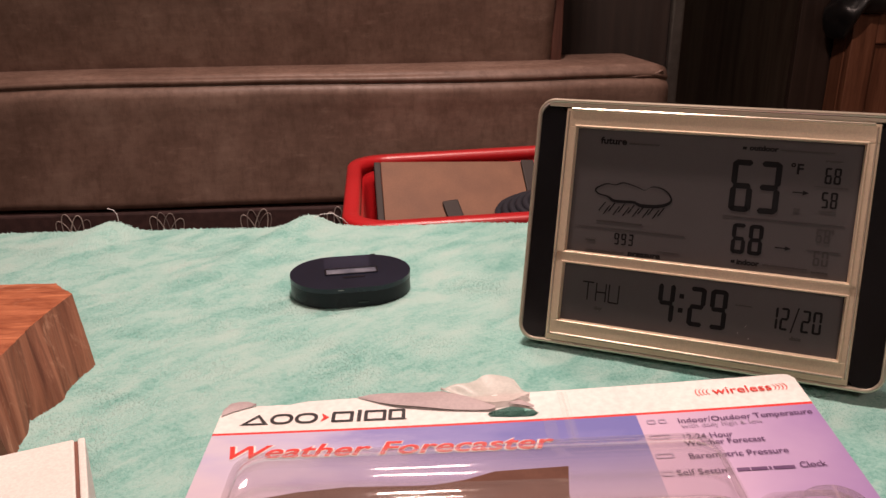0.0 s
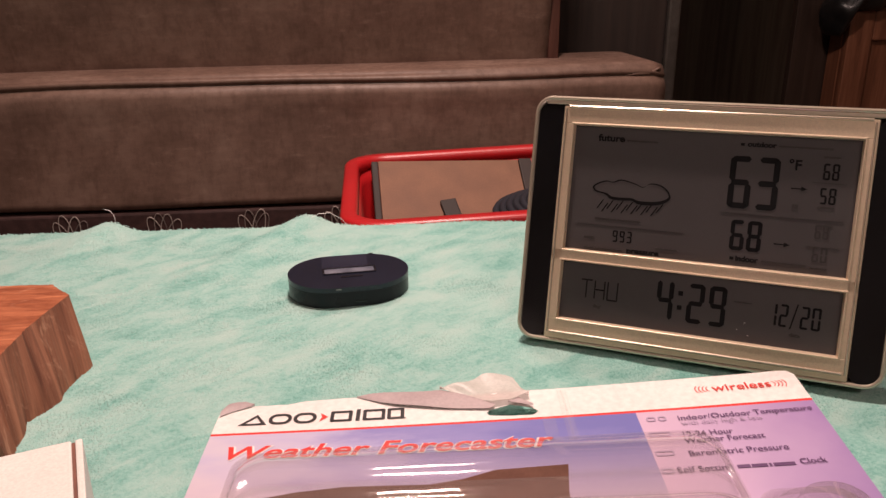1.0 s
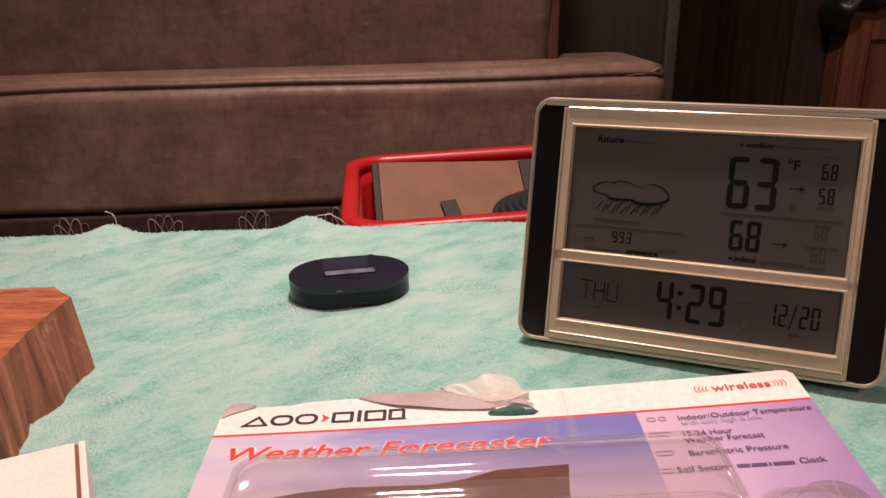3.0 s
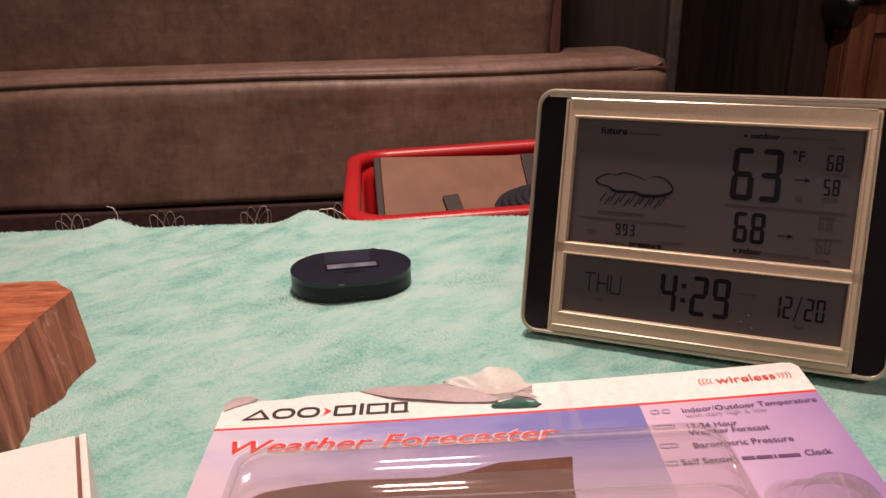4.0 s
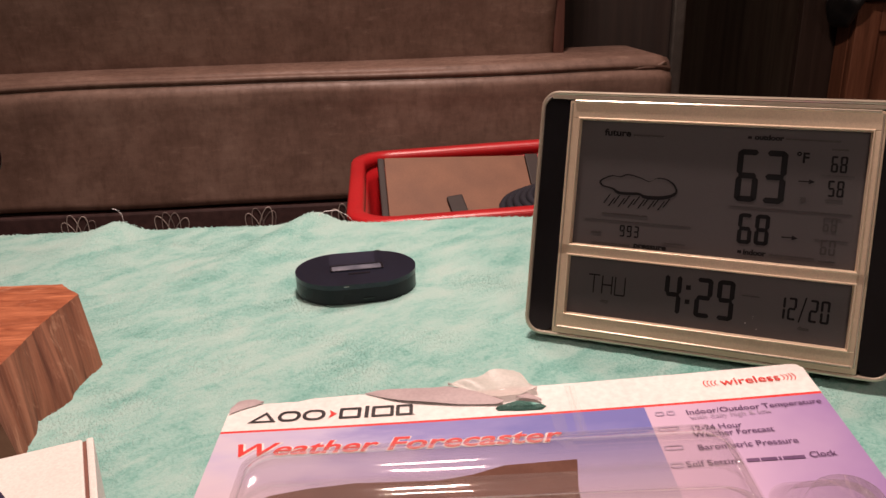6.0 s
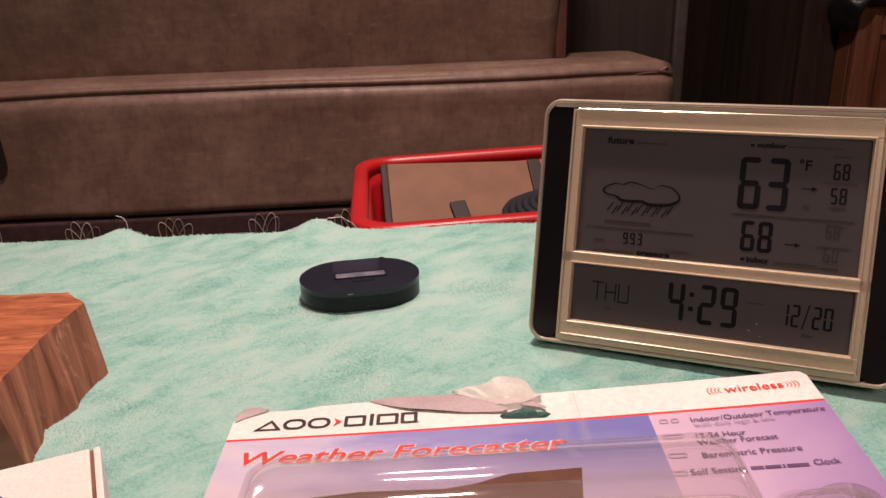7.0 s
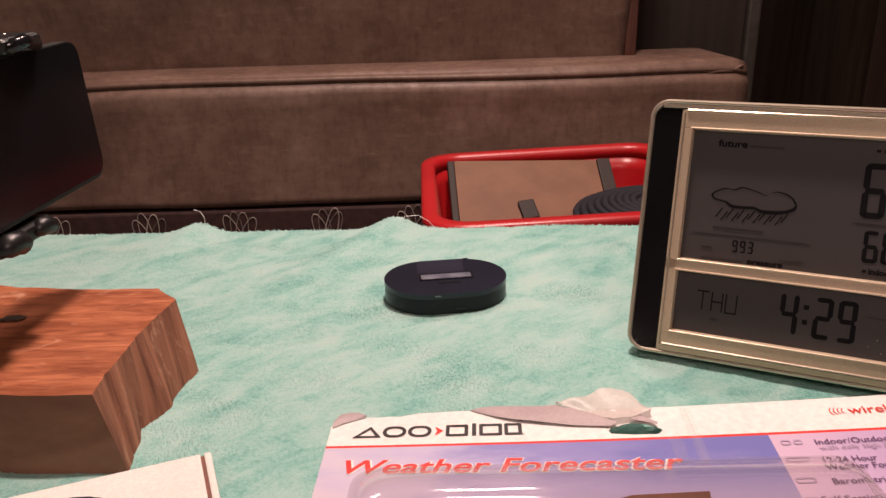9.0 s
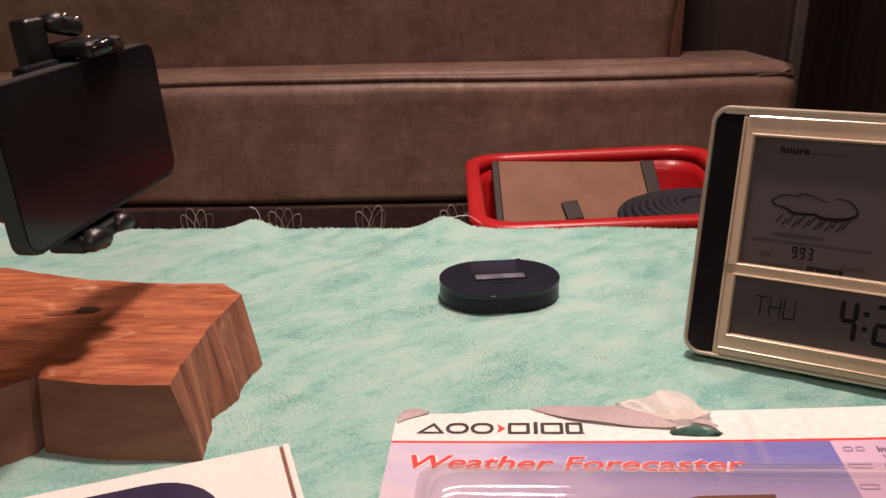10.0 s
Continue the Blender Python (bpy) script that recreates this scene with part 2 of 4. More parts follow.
M_DEVICE_GLASS = mottled("smoked_glass", (0.09, 0.10, 0.135), (0.22, 0.23, 0.28), 0.10, scale=90, relief=0, rough_var=0.03)
M_LCD = mottled("lcd_grey", (0.064, 0.058, 0.060), (0.086, 0.078, 0.079), 0.38, scale=9, fine=2600, relief=0, spec=0.35, rough_var=0.05)
M_LCD_INK = mottled("lcd_ink", (0.0058, 0.0058, 0.0068), (0.0088, 0.0085, 0.0095), 0.5, relief=0, spec=0.15)
M_LCD_FAINT = mottled("lcd_faint", (0.045, 0.040, 0.040), (0.054, 0.048, 0.048), 0.4, relief=0, spec=0.3)
M_RED = mottled("red_plastic", (0.40, 0.009, 0.013), (0.47, 0.013, 0.017), 0.34, scale=12, fine=900, relief=0.0001, rough_var=0.06)
M_BOARD = mottled("tan_board", (0.155, 0.072, 0.040), (0.225, 0.112, 0.066), 0.7, scale=22, fine=500, relief=0.0002)
M_BOARD_EDGE = mottled("grey_brown_edge", (0.020, 0.013, 0.011), (0.032, 0.022, 0.019), 0.7)
M_NAVY = mottled("navy_webbing", (0.004, 0.004, 0.010), (0.009, 0.009, 0.018), 0.8, scale=200, relief=0.0006)
M_FABRIC = mottled("dark_fabric", (0.036, 0.017, 0.016), (0.068, 0.033, 0.031), 0.6, scale=90, relief=0.0005)
M_THREAD = mottled("pale_thread", (0.34, 0.30, 0.27), (0.46, 0.41, 0.37), 0.7, relief=0)
M_THREAD_DIM = mottled("dim_thread", (0.15, 0.12, 0.11), (0.27, 0.22, 0.20), 0.7, relief=0)
M_WHITE_CARD = mottled("white_card", (0.85, 0.81, 0.78), (0.89, 0.85, 0.82), 0.36, scale=12, fine=300, relief=0.00005, rough_var=0.05)
M_CARD_BACK = mottled("card_back", (0.50, 0.45, 0.44), (0.58, 0.53, 0.52), 0.6, scale=15, relief=0.00005)
# card underside, its grey deepened for the shade on the folded flap
M_FLAP = mottled("card_torn_back", (0.40, 0.315, 0.325), (0.50, 0.41, 0.415), 0.6, scale=25, relief=0.0001)
M_SKY = card_sky_material()
M_LILAC = lilac_material()
M_RED_INK = mottled("red_ink", (0.72, 0.035, 0.03), (0.78, 0.05, 0.04), 0.36, relief=0)
M_WHITE_INK = mottled("white_ink", (0.85, 0.78, 0.78), (0.88, 0.82, 0.82), 0.4, relief=0)
M_BLACK_INK = mottled("black_ink", (0.02, 0.017, 0.02), (0.03, 0.026, 0.03), 0.4, relief=0)
M_PURPLE_INK = mottled("purple_ink", (0.12, 0.055, 0.15), (0.15, 0.075, 0.18), 0.4, relief=0)
M_FADED_INK = mottled("faded_ink", (0.44, 0.33, 0.48), (0.50, 0.38, 0.54), 0.4, relief=0)
M_CLEAR = clear_plastic()
M_FILM = mottled("cloudy_film", (0.66, 0.58, 0.54), (0.76, 0.68, 0.64), 0.45, scale=60, relief=0.0002)
M_FILM.node_tree.nodes["Principled BSDF"].inputs["Alpha"].default_value = 0.74
M_FILM_THIN = mottled("thin_film", (0.70, 0.62, 0.58), (0.80, 0.72, 0.68), 0.4, scale=60, relief=0.0002)
M_FILM_THIN.node_tree.nodes["Principled BSDF"].inputs["Alpha"].default_value = 0.08
M_BROWN_SHEET = mottled("brown_sheet", (0.12, 0.055, 0.040), (0.18, 0.088, 0.064), 0.75, scale=40, relief=0.0002, spec=0.1)
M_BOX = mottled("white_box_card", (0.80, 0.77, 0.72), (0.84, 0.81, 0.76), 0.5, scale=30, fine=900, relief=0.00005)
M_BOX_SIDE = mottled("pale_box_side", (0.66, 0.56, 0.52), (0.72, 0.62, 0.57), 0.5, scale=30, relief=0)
M_BOX_GAP = mottled("brown_board_gap", (0.17, 0.065, 0.045), (0.24, 0.095, 0.065), 0.7, relief=0)
M_BOX_INK = mottled("navy_ink", (0.025, 0.018, 0.05), (0.04, 0.028, 0.07), 0.35, relief=0)
M_CHROME = mottled("chrome", (0.30, 0.29, 0.28), (0.38, 0.37, 0.35), 0.32, metal=1.0, relief=0, rough_var=0.04)
M_PHONE_EDGE = mottled("phone_edge", (0.020, 0.020, 0.020), (0.028, 0.028, 0.027), 0.5, metal=0.0, relief=0)
M_WALL = mottled("warm_wall", (0.34, 0.26, 0.20), (0.40, 0.31, 0.25), 0.7, scale=3, fine=80)
M_CEILING = mottled("ceiling_panel", (0.66, 0.61, 0.55), (0.72, 0.67, 0.61), 0.7, scale=4, fine=120)
M_FLOOR = wood_material("floor_planks", (0.10, 0.06, 0.04), (0.22, 0.14, 0.09), 12.0, (4, 0.4, 1), 0.5)
M_TABLE = wood_material("table_laminate", (0.11, 0.055, 0.03), (0.2, 0.11, 0.065), 20.0, (0.4, 4, 1), 0.4)


# ---- mesh helpers ----
def link_mesh(name, bm, material, smooth=False):
    me = bpy.data.meshes.new(name)
    bmesh.ops.recalc_face_normals(bm, faces=bm.faces)
    for f in bm.faces:
        f.smooth = smooth
    bm.to_mesh(me)
    bm.free()
    me.materials.append(material)
    return new(name, me)


def part(name, bm, material, parent, label="", smooth=False):
    ob = link_mesh(name, bm, material, smooth)
    ob.parent = parent
    if label:
        ob["label"] = label
    return ob


def thing(name, m, label, category, kind="", group=""):
    ob = new(name)
    ob.empty_display_size = 0.02
    ob.matrix_world = m
    return tagged(ob, label, category, group, kind)


def box(lo, hi, bevel=0.0, segments=2, m=None):
    bm = bmesh.new()
    bmesh.ops.create_cube(bm, size=1)
    size = [h - l for l, h in zip(lo, hi)]
    for v in bm.verts:
        v.co = Vector([l + s * (c + 0.5) for l, s, c in zip(lo, size, v.co)])
    if bevel:
        bmesh.ops.bevel(bm, geom=bm.edges[:], offset=bevel, segments=segments, profile=0.6, affect="EDGES")
    if m:
        bmesh.ops.transform(bm, matrix=m, verts=bm.verts)
    return bm


def rounded_rect(x0, y0, x1, y1, r, n=6):
    pts = []
    for cx, cy, a0 in ((x1 - r, y1 - r, 0), (x0 + r, y1 - r, 90), (x0 + r, y0 + r, 180), (x1 - r, y0 + r, 270)):
        for i in range(n + 1):
            a = radians(a0 + 90 * i / n)
            pts.append((cx + r * math.cos(a), cy + r * math.sin(a)))
    return pts


def stadium(cx, cy, length, width, n=14):
    r, h = width / 2, (length - width) / 2
    pts = []
    for sx, a0 in ((1, -90), (-1, 90)):
        for i in range(n + 1):
            a = radians(a0 + 180 * i / n)
            pts.append((cx + sx * h + r * math.cos(a), cy + r * math.sin(a)))
    return pts


def prism(outline, z0, z1, bevel=0.0, segments=2, plane="xy"):
    """An outline drawn in a plane and given thickness; plane 'xz' puts it upright with depth along y."""
    bm = bmesh.new()
    low = [bm.verts.new((x, y, z0)) for x, y in outline]
    top = [bm.verts.new((x, y, z1)) for x, y in outline]
    bm.faces.new(low[::-1])
    cap = bm.faces.new(top)
    n = len(outline)
    for i in range(n):
        bm.faces.new((low[i], low[(i + 1) % n], top[(i + 1) % n], top[i]))
    if bevel:
        bmesh.ops.bevel(bm, geom=list(cap.edges), offset=bevel, segments=segments, profile=0.6, affect="EDGES")
    if plane == "xz":
        for v in bm.verts:
            v.co = Vector((v.co.x, -v.co.z, v.co.y))
    return bm


def ring(outer, inner, z0, z1, plane="xy"):
    """A frame between two outlines of the same number of points."""
    bm = bmesh.new()
    n = len(outer)
    rows = [[bm.verts.new((x, y, z)) for x, y in line] for line, z in ((outer, z0), (outer, z1), (inner, z1), (inner, z0))]
    for a, b in ((0, 1), (1, 2), (2, 3), (3, 0)):
        for i in range(n):
            j = (i + 1) % n
            bm.faces.new((rows[a][i], rows[a][j], rows[b][j], rows[b][i]))
    if plane == "xz":
        for v in bm.verts:
            v.co = Vector((v.co.x, -v.co.z, v.co.y))
    return bm


def tube(points, radius, sides=6, bm=None):
    bm = bm or bmesh.new()
    pts = [Vector(p) for p in points]
    rows = []
    for i, p in enumerate(pts):
        d = (pts[min(i + 1, len(pts) - 1)] - pts[max(i - 1, 0)]).normalized()
        side = d.cross(Vector((0.13, 0.31, 0.94))).normalized()
        up = side.cross(d)
        r = radius[i] if isinstance(radius, (list, tuple)) else radius
        rows.append([bm.verts.new(p + r * (side * math.cos(math.tau * k / sides) + up * math.sin(math.tau * k / sides))) for k in range(sides)])
    for a, b in zip(rows, rows[1:]):
        for k in range(sides):
            bm.faces.new((a[k], a[(k + 1) % sides], b[(k + 1) % sides], b[k]))
    bm.faces.new(rows[0][::-1])
    bm.faces.new(rows[-1])
    return bm


def polygon(bm, pts):
    return bm.faces.new([bm.verts.new(p) for p in pts])


def letters(text, height, m, spacing=1.0, shear=0.0, bold=0.0, width=None):
    """Written words as a thin mesh in the plane of m, x along the line, foot of the letters at 0."""
    cu = bpy.data.curves.new("words", "FONT")
    cu.body, cu.size, cu.shear, cu.offset, cu.extrude, cu.space_character = text, height / 0.69, shear, bold, 0.00005, spacing
    cu.resolution_u = 4
    tmp = new("words", cu)
    dg = bpy.context.evaluated_depsgraph_get()
    me = bpy.data.meshes.new_from_object(tmp.evaluated_get(dg))
    bpy.data.objects.remove(tmp)
    bm = bmesh.new()
    bm.from_mesh(me)
    bpy.data.meshes.remove(me)
    if width:
        xs = [v.co.x for v in bm.verts]
        k = width / (max(xs) - min(xs))
        for v in bm.verts:
            v.co.x = (v.co.x - min(xs)) * k
    bmesh.ops.transform(bm, matrix=m, verts=bm.verts)
    return bm


SEGMENTS = {"0": "abcdef", "1": "bc", "2": "abged", "3": "abgcd", "4": "fgbc", "5": "afgcd", "6": "afgedc", "7": "abc", "8": "abcdefg", "9": "abcdfg"}


def digits(text, height, m, pitch=0.72, stroke=0.13, wide=0.44, only=None):
    """Seven-segment figures with mitred bars, upright in the x, z plane of m."""
    bm = bmesh.new()
    h, w, s = height, height * wide, height * stroke
    x = 0.0
    for ch in text:
        if ch == ":":
            for z in (0.3 * h, 0.66 * h)[slice(None) if only is None else slice(only, only + 1)]:
                polygon(bm, [(x, 0, z), (x + s, 0, z), (x + s, 0, z + s), (x, 0, z + s)])
            x += 2.1 * s
            continue
        if ch == "/":
            polygon(bm, [(x, 0, -0.06 * h), (x + 0.6 * s, 0, -0.06 * h), (x + w * 0.8, 0, 1.06 * h), (x + w * 0.8 - 0.6 * s, 0, 1.06 * h)])
            x += pitch * h * 0.9
            continue
        g = 0.12 * s
        for k in SEGMENTS.get(ch, "")[slice(None) if only is None else slice(only, only + 1)]:
            if k in "adg":
                z = {"a": h - s / 2, "d": s / 2, "g": h / 2}[k]
                polygon(bm, [(x + g + s * 0.2, 0, z), (x + g + s * 0.6, 0, z + s / 2), (x + w - g - s * 0.6, 0, z + s / 2), (x + w - g - s * 0.2, 0, z), (x + w - g - s * 0.6, 0, z - s / 2), (x + g + s * 0.6, 0, z - s / 2)])
            else:
                xc = x + (s / 2 if k in "ef" else w - s / 2)
                z0, z1 = (h / 2, h) if k in "bf" else (0, h / 2)
                polygon(bm, [(xc, 0, z0 + g), (xc - s / 2, 0, z0 + g + s * 0.5), (xc - s / 2, 0, z1 - g - s * 0.5), (xc, 0, z1 - g), (xc + s / 2, 0, z1 - g - s * 0.5), (xc + s / 2, 0, z0 + g + s * 0.5)])
        x += pitch * h
    bmesh.ops.transform(bm, matrix=m, verts=bm.verts)
    return bm


def structure(name, bm, material, label, category):
    return tagged(link_mesh(name, bm, material), label, category, kind="structure")


# ---- room shell ----
structure("floor", box((-1.6, -2.4, -0.05), (1.9, 1.6, 0.0)), M_FLOOR, "brown wood-look floor under the table", "floor")
structure("ceiling", box((-1.6, -2.4, 1.98), (1.9, 1.6, 2.05)), M_CEILING, "pale ceiling above the table", "ceiling")
structure("wall_north", box((-1.6, 1.5, 0.0), (1.9, 1.6, 1.98)), M_GREYPANEL, "dark wood wall behind the bench", "wall")
structure("wall_south", box((-1.6, -2.4, 0.0), (1.9, -2.3, 1.98)), M_WALL, "warm brown wall facing the bench", "wall")
structure("wall_west", box((-1.6, -2.3, 0.0), (-1.5, 1.5, 1.98)), M_WALL, "warm brown side wall", "wall")
structure("wall_east", box((1.8, -2.3, 0.0), (1.9, 1.5, 1.98)), M_WALL, "warm brown side wall beside the cabinet", "wall")

# bench frame: x runs along its front
BENCH = pose(0.42, 0.59, 0, 0, 0, 5.14)


def make_bench():
    b = thing("bench", BENCH, "brown leatherette bench with piped cushion and dark flowered base", "bench")

    def cushion(x0, x1, y0, y1, z0, z1, r, sag, seed, groove=False):
        bm = bmesh.new()
        nx, prof = 110, rounded_rect(y0, z0, y1, z1, r, 6)
        if groove:
            # open the front edge: a stitched groove below the rolled top
            keep = [p for p in prof if not (p[0] < y0 + 0.001 and p[1] > z1 - 0.05)]
            cut = next(i for i, p in enumerate(keep) if p[0] < y0 + 0.02 and p[1] < z0 + 0.03)
            prof = keep[:cut] + [(y0 + 0.0005, z1 - 0.0095), (y0 - 0.0030, z1 - 0.0140), (y0 - 0.0004, z1 - 0.0180), (y0 + 0.0034, z1 - 0.0193), (y0 - 0.0012, z1 - 0.0212), (y0 - 0.0052, z1 - 0.0270), (y0 - 0.0058, z1 - 0.0330), (y0 - 0.0036, z1 - 0.0440), (y0, z1 - 0.064)] + keep[cut:]
        rows = []
        for i in range(nx + 1):
            u = i / nx
            x = x0 + (x1 - x0) * u
            end = max(0.0, 1 - min(u, 1 - u) * (x1 - x0) / 0.025)
            pull = 0.006 * end * end
            row = []
            for y, z in prof:
                cy, cz = (y0 + y1) / 2, (z0 + z1) / 2
                w = noise.noise(Vector((x * 5, y * 9 + seed, z * 9))) * sag
                k = 1 - pull / (z1 - z0) * 2
                if groove and z1 - 0.034 < z < z1 - 0.008:
                    z = z + 0.0030 * noise.noise(Vector((x * 3.5, 0, 6))) + 0.0010 + 0.0042 * min(1.0, max(0.0, -x / 0.6))
                if groove and z < z0 + 0.03:
                    z += 0.0145 * (-x - 0.35)
                slope = 0.025 * (z1 - z) / (z1 - z0) if groove and y < cy else 0.060 * (z - z0) / (z1 - z0) if not groove else 0.0
                row.append(bm.verts.new((x, cy + (y - cy) * k + w - slope, cz + (z - cz) * k + w * 0.6)))
            rows.append(row)
        n = len(prof)
        for a, c in zip(rows, rows[1:]):
            for k in range(n):
                bm.faces.new((a[k], a[(k + 1) % n], c[(k + 1) % n], c[k]))
        bm.faces.new(rows[0])
        bm.faces.new(rows[-1][::-1])
        return bm

    part("cushion", cushion(-1.75, 0.008, 0.0, 0.15, 0.653, 0.828, 0.012, 0.004, 3.0, True), M_LEATHER, b, smooth=True)
    # gathered, creased end of the seam
    for dz, x0, lift, r0 in ((0.0, -0.052, 0.004, 0.0022), (0.0052, -0.020, 0.003, 0.0018), (-0.0050, -0.026, -0.003, 0.0020), (0.0105, -0.011, 0.002, 0.0015), (-0.0105, -0.012, -0.002, 0.0015)):
        fold = [(x0 + (0.002 - x0) * u, 0.0006 - 0.0022 * math.sin(u * 3.1) + 0.003 * u * u, 0.8100 + dz * (0.35 + 0.65 * u) + lift * math.sin(u * 2.6) - 0.003 * u * u) for u in np.linspace(0, 1, 10)]
        part("gathered_corner", tube(fold, [0.0005 + r0 * math.sin(0.15 + 2.8 * u) for u in np.linspace(0, 1, 10)], 7), M_LEATHER, b, smooth=True)
    part("backrest", cushion(-1.75, -0.140, 0.085, 0.16, 0.790, 1.16, 0.012, 0.004, 8.0), M_LEATHER, b, smooth=True)
    part("edge_trim", box((-0.140, 0.076, 0.822), (-0.124, 0.16, 1.16), 0.003), M_TRIM, b, "narrow reddish wood edge strip")
    foot = box((-1.75, -0.024, 0.40), (0.0, 0.15, 0.650), 0.003)
    for v in foot.verts:
        v.co.z += 0.0145 * (-v.co.x - 0.35) if v.co.z > 0.6 else 0.0
    base = part("base", foot, M_FABRIC, b, "dark brown fabric with pale flower sprays")
    rnd = random.Random(4)
    for i in range(11):
        cx = -0.570 - 0.1172 * (i - 4) + rnd.uniform(-0.003, 0.003)
        spray = part("flower_spray", tube([(cx, -0.0252, 0.560), (cx + 0.001, -0.0254, 0.61)], 0.0007, 4), M_THREAD_DIM, base)
        for lean, wid, hgt in ((-0.36, 0.0085, 0.050), (-0.10, 0.0080, 0.055), (0.16, 0.0085, 0.054), (0.40, 0.0085, 0.049)):
            lean += rnd.uniform(-0.08, 0.08)
            hgt += rnd.uniform(-0.002, 0.002)
            pts = []
            for t in np.linspace(0.0, math.pi, 17):
                px, pz = wid * math.cos(t), hgt * math.sin(t) ** 0.5
                pts.append((cx + px * math.cos(lean) + pz * math.sin(lean), -0.0252, 0.596 + 0.0145 * (-cx - 0.35) + pz * math.cos(lean) - px * math.sin(lean)))
            part("petal_outline", tube(pts, 0.0005 + 0.0003 * rnd.random(), 4), M_THREAD if rnd.random() < 0.4 else M_THREAD_DIM, spray)
    part("seat", box((-1.75, -0.42, 0.05), (0.0, -0.027, 0.43), 0.012), M_FABRIC, b)
    strand = [(-0.39, 0.083, 0.925), (-0.391, 0.081, 0.912), (-0.389, 0.080, 0.905)]
    part("loose_thread", tube(strand, 0.0006, 4), M_THREAD, b)
    strand = [(-0.80, 0.083, 0.93), (-0.802, 0.081, 0.915), (-0.800, 0.080, 0.904)]
    part("loose_thread", tube(strand, 0.0006, 4), M_THREAD, b)
    return b


make_bench()

# dark joinery beside the bench
panel = structure("dark_partition", box((0.285, 0.80, 0.0), (0.4925, 0.83, 1.98), 0.002), M_PARTITION, "very dark wood partition behind the bench end", "partition")
strip = structure("trim", box((0.493, 0.79, 0.0), (0.513, 0.835, 1.98), 0.004), M_STRIP, "thin grey upright edge strip of the partition", "trim")


structure("wall_panel", box((0.892, 1.165, 0.0), (1.72, 1.185, 1.98), 0.002), M_DARKPANEL, "dark grey-brown wood panel behind the cabinet", "wall")


def make_cabinet():
    c = thing("cabinet", pose(0.962, 1.09, 0, 0, 0, -4), "reddish brown wooden cabinet with framed door", "cabinet")
    part("body", box((0.0, 0.012, 0.0), (0.60, 0.07, 0.858), 0.004), M_CABINET, c)
    d = part("door", box((0.05, 0.0, 0.05), (0.55, 0.012, 0.835), 0.002), M_CABINET, c)
    for lo, hi in (((0.0, -0.012, 0.02), (0.048, 0.012, 0.858)), ((0.552, -0.012, 0.02), (0.60, 0.012, 0.858)), ((0.048, -0.0115, 0.80), (0.552, 0.012, 0.857)), ((0.048, -0.0115, 0.02), (0.552, 0.012, 0.08))):
        part("door_rail", box(lo, hi, 0.003), M_CABINET, d)
    t = thing("dark_bag", pose(0.975, 1.098, 0.859), "slumped black bag hanging over the edge of the wooden cabinet", "bag")
    bm = bmesh.new()
    bmesh.ops.create_icosphere(bm, subdivisions=4, radius=0.06)
    for v in bm.verts:
        v.co *= 1 + 0.22 * noise.noise(v.co * 22)
        droop = max(0.0, min(1.0, (-0.012 - v.co.x) / 0.02))
        v.co.z = max(v.co.z * 0.9 + 0.04, 0.001) - 0.052 * droop
    part("bag_body", bm, M_MATT_BLACK, t, smooth=True)


make_cabinet()


def make_table():
    t = thing("table", pose(0, 0, 0), "brown laminate table covered by a towel", "table")
    part("tabletop", box((-0.78, -0.75, 0.715), (0.78, 0.132, 0.745), 0.006), M_TABLE, t)
    part("pedestal", prism(stadium(0, -0.3, 0.12, 0.11), 0.02, 0.715), M_CHROME, t)
    part("foot_plate", prism(stadium(0, -0.3, 0.5, 0.4), 0.0, 0.02, 0.004), M_CHROME, t)


make_table()

# ---- towel ----
Z = 0.753


def towel_height(x, y):
    z = Z + 0.0016 * noise.noise(Vector((x * 14, y * 14, 0))) + 0.0006 * noise.noise(Vector((x * 60, y * 60, 3)))
    # folds that run up to the far hem
    for cx, w, h, lean, reach in ((-0.192, 0.017, 0.009, 0.25, 0.05), (-0.026, 0.018, 0.0105, 0.55, 0.10), (-0.42, 0.02, 0.006, 0.2, 0.06), (0.33, 0.02, 0.006, -0.2, 0.06)):
        d = max(0.0, 0.135 - y)
        u = (x - cx + lean * d) / (w * (1 + d * 3))
        z += h * math.exp(-u * u) * math.exp(-((d / reach) ** 2))
    # shallow pulled creases
    for cy, slope, x0, x1 in ((-0.004, 0.12, -0.25, -0.06), (-0.075, 0.30, -0.12, 0.03)):
        u = (y - cy - slope * (x - x0)) / 0.0035
        k = max(0.0, min(1.0, (x - x0) / 0.03, (x1 - x) / 0.03))
        z -= 0.0022 * k * math.exp(-u * u)
    return z


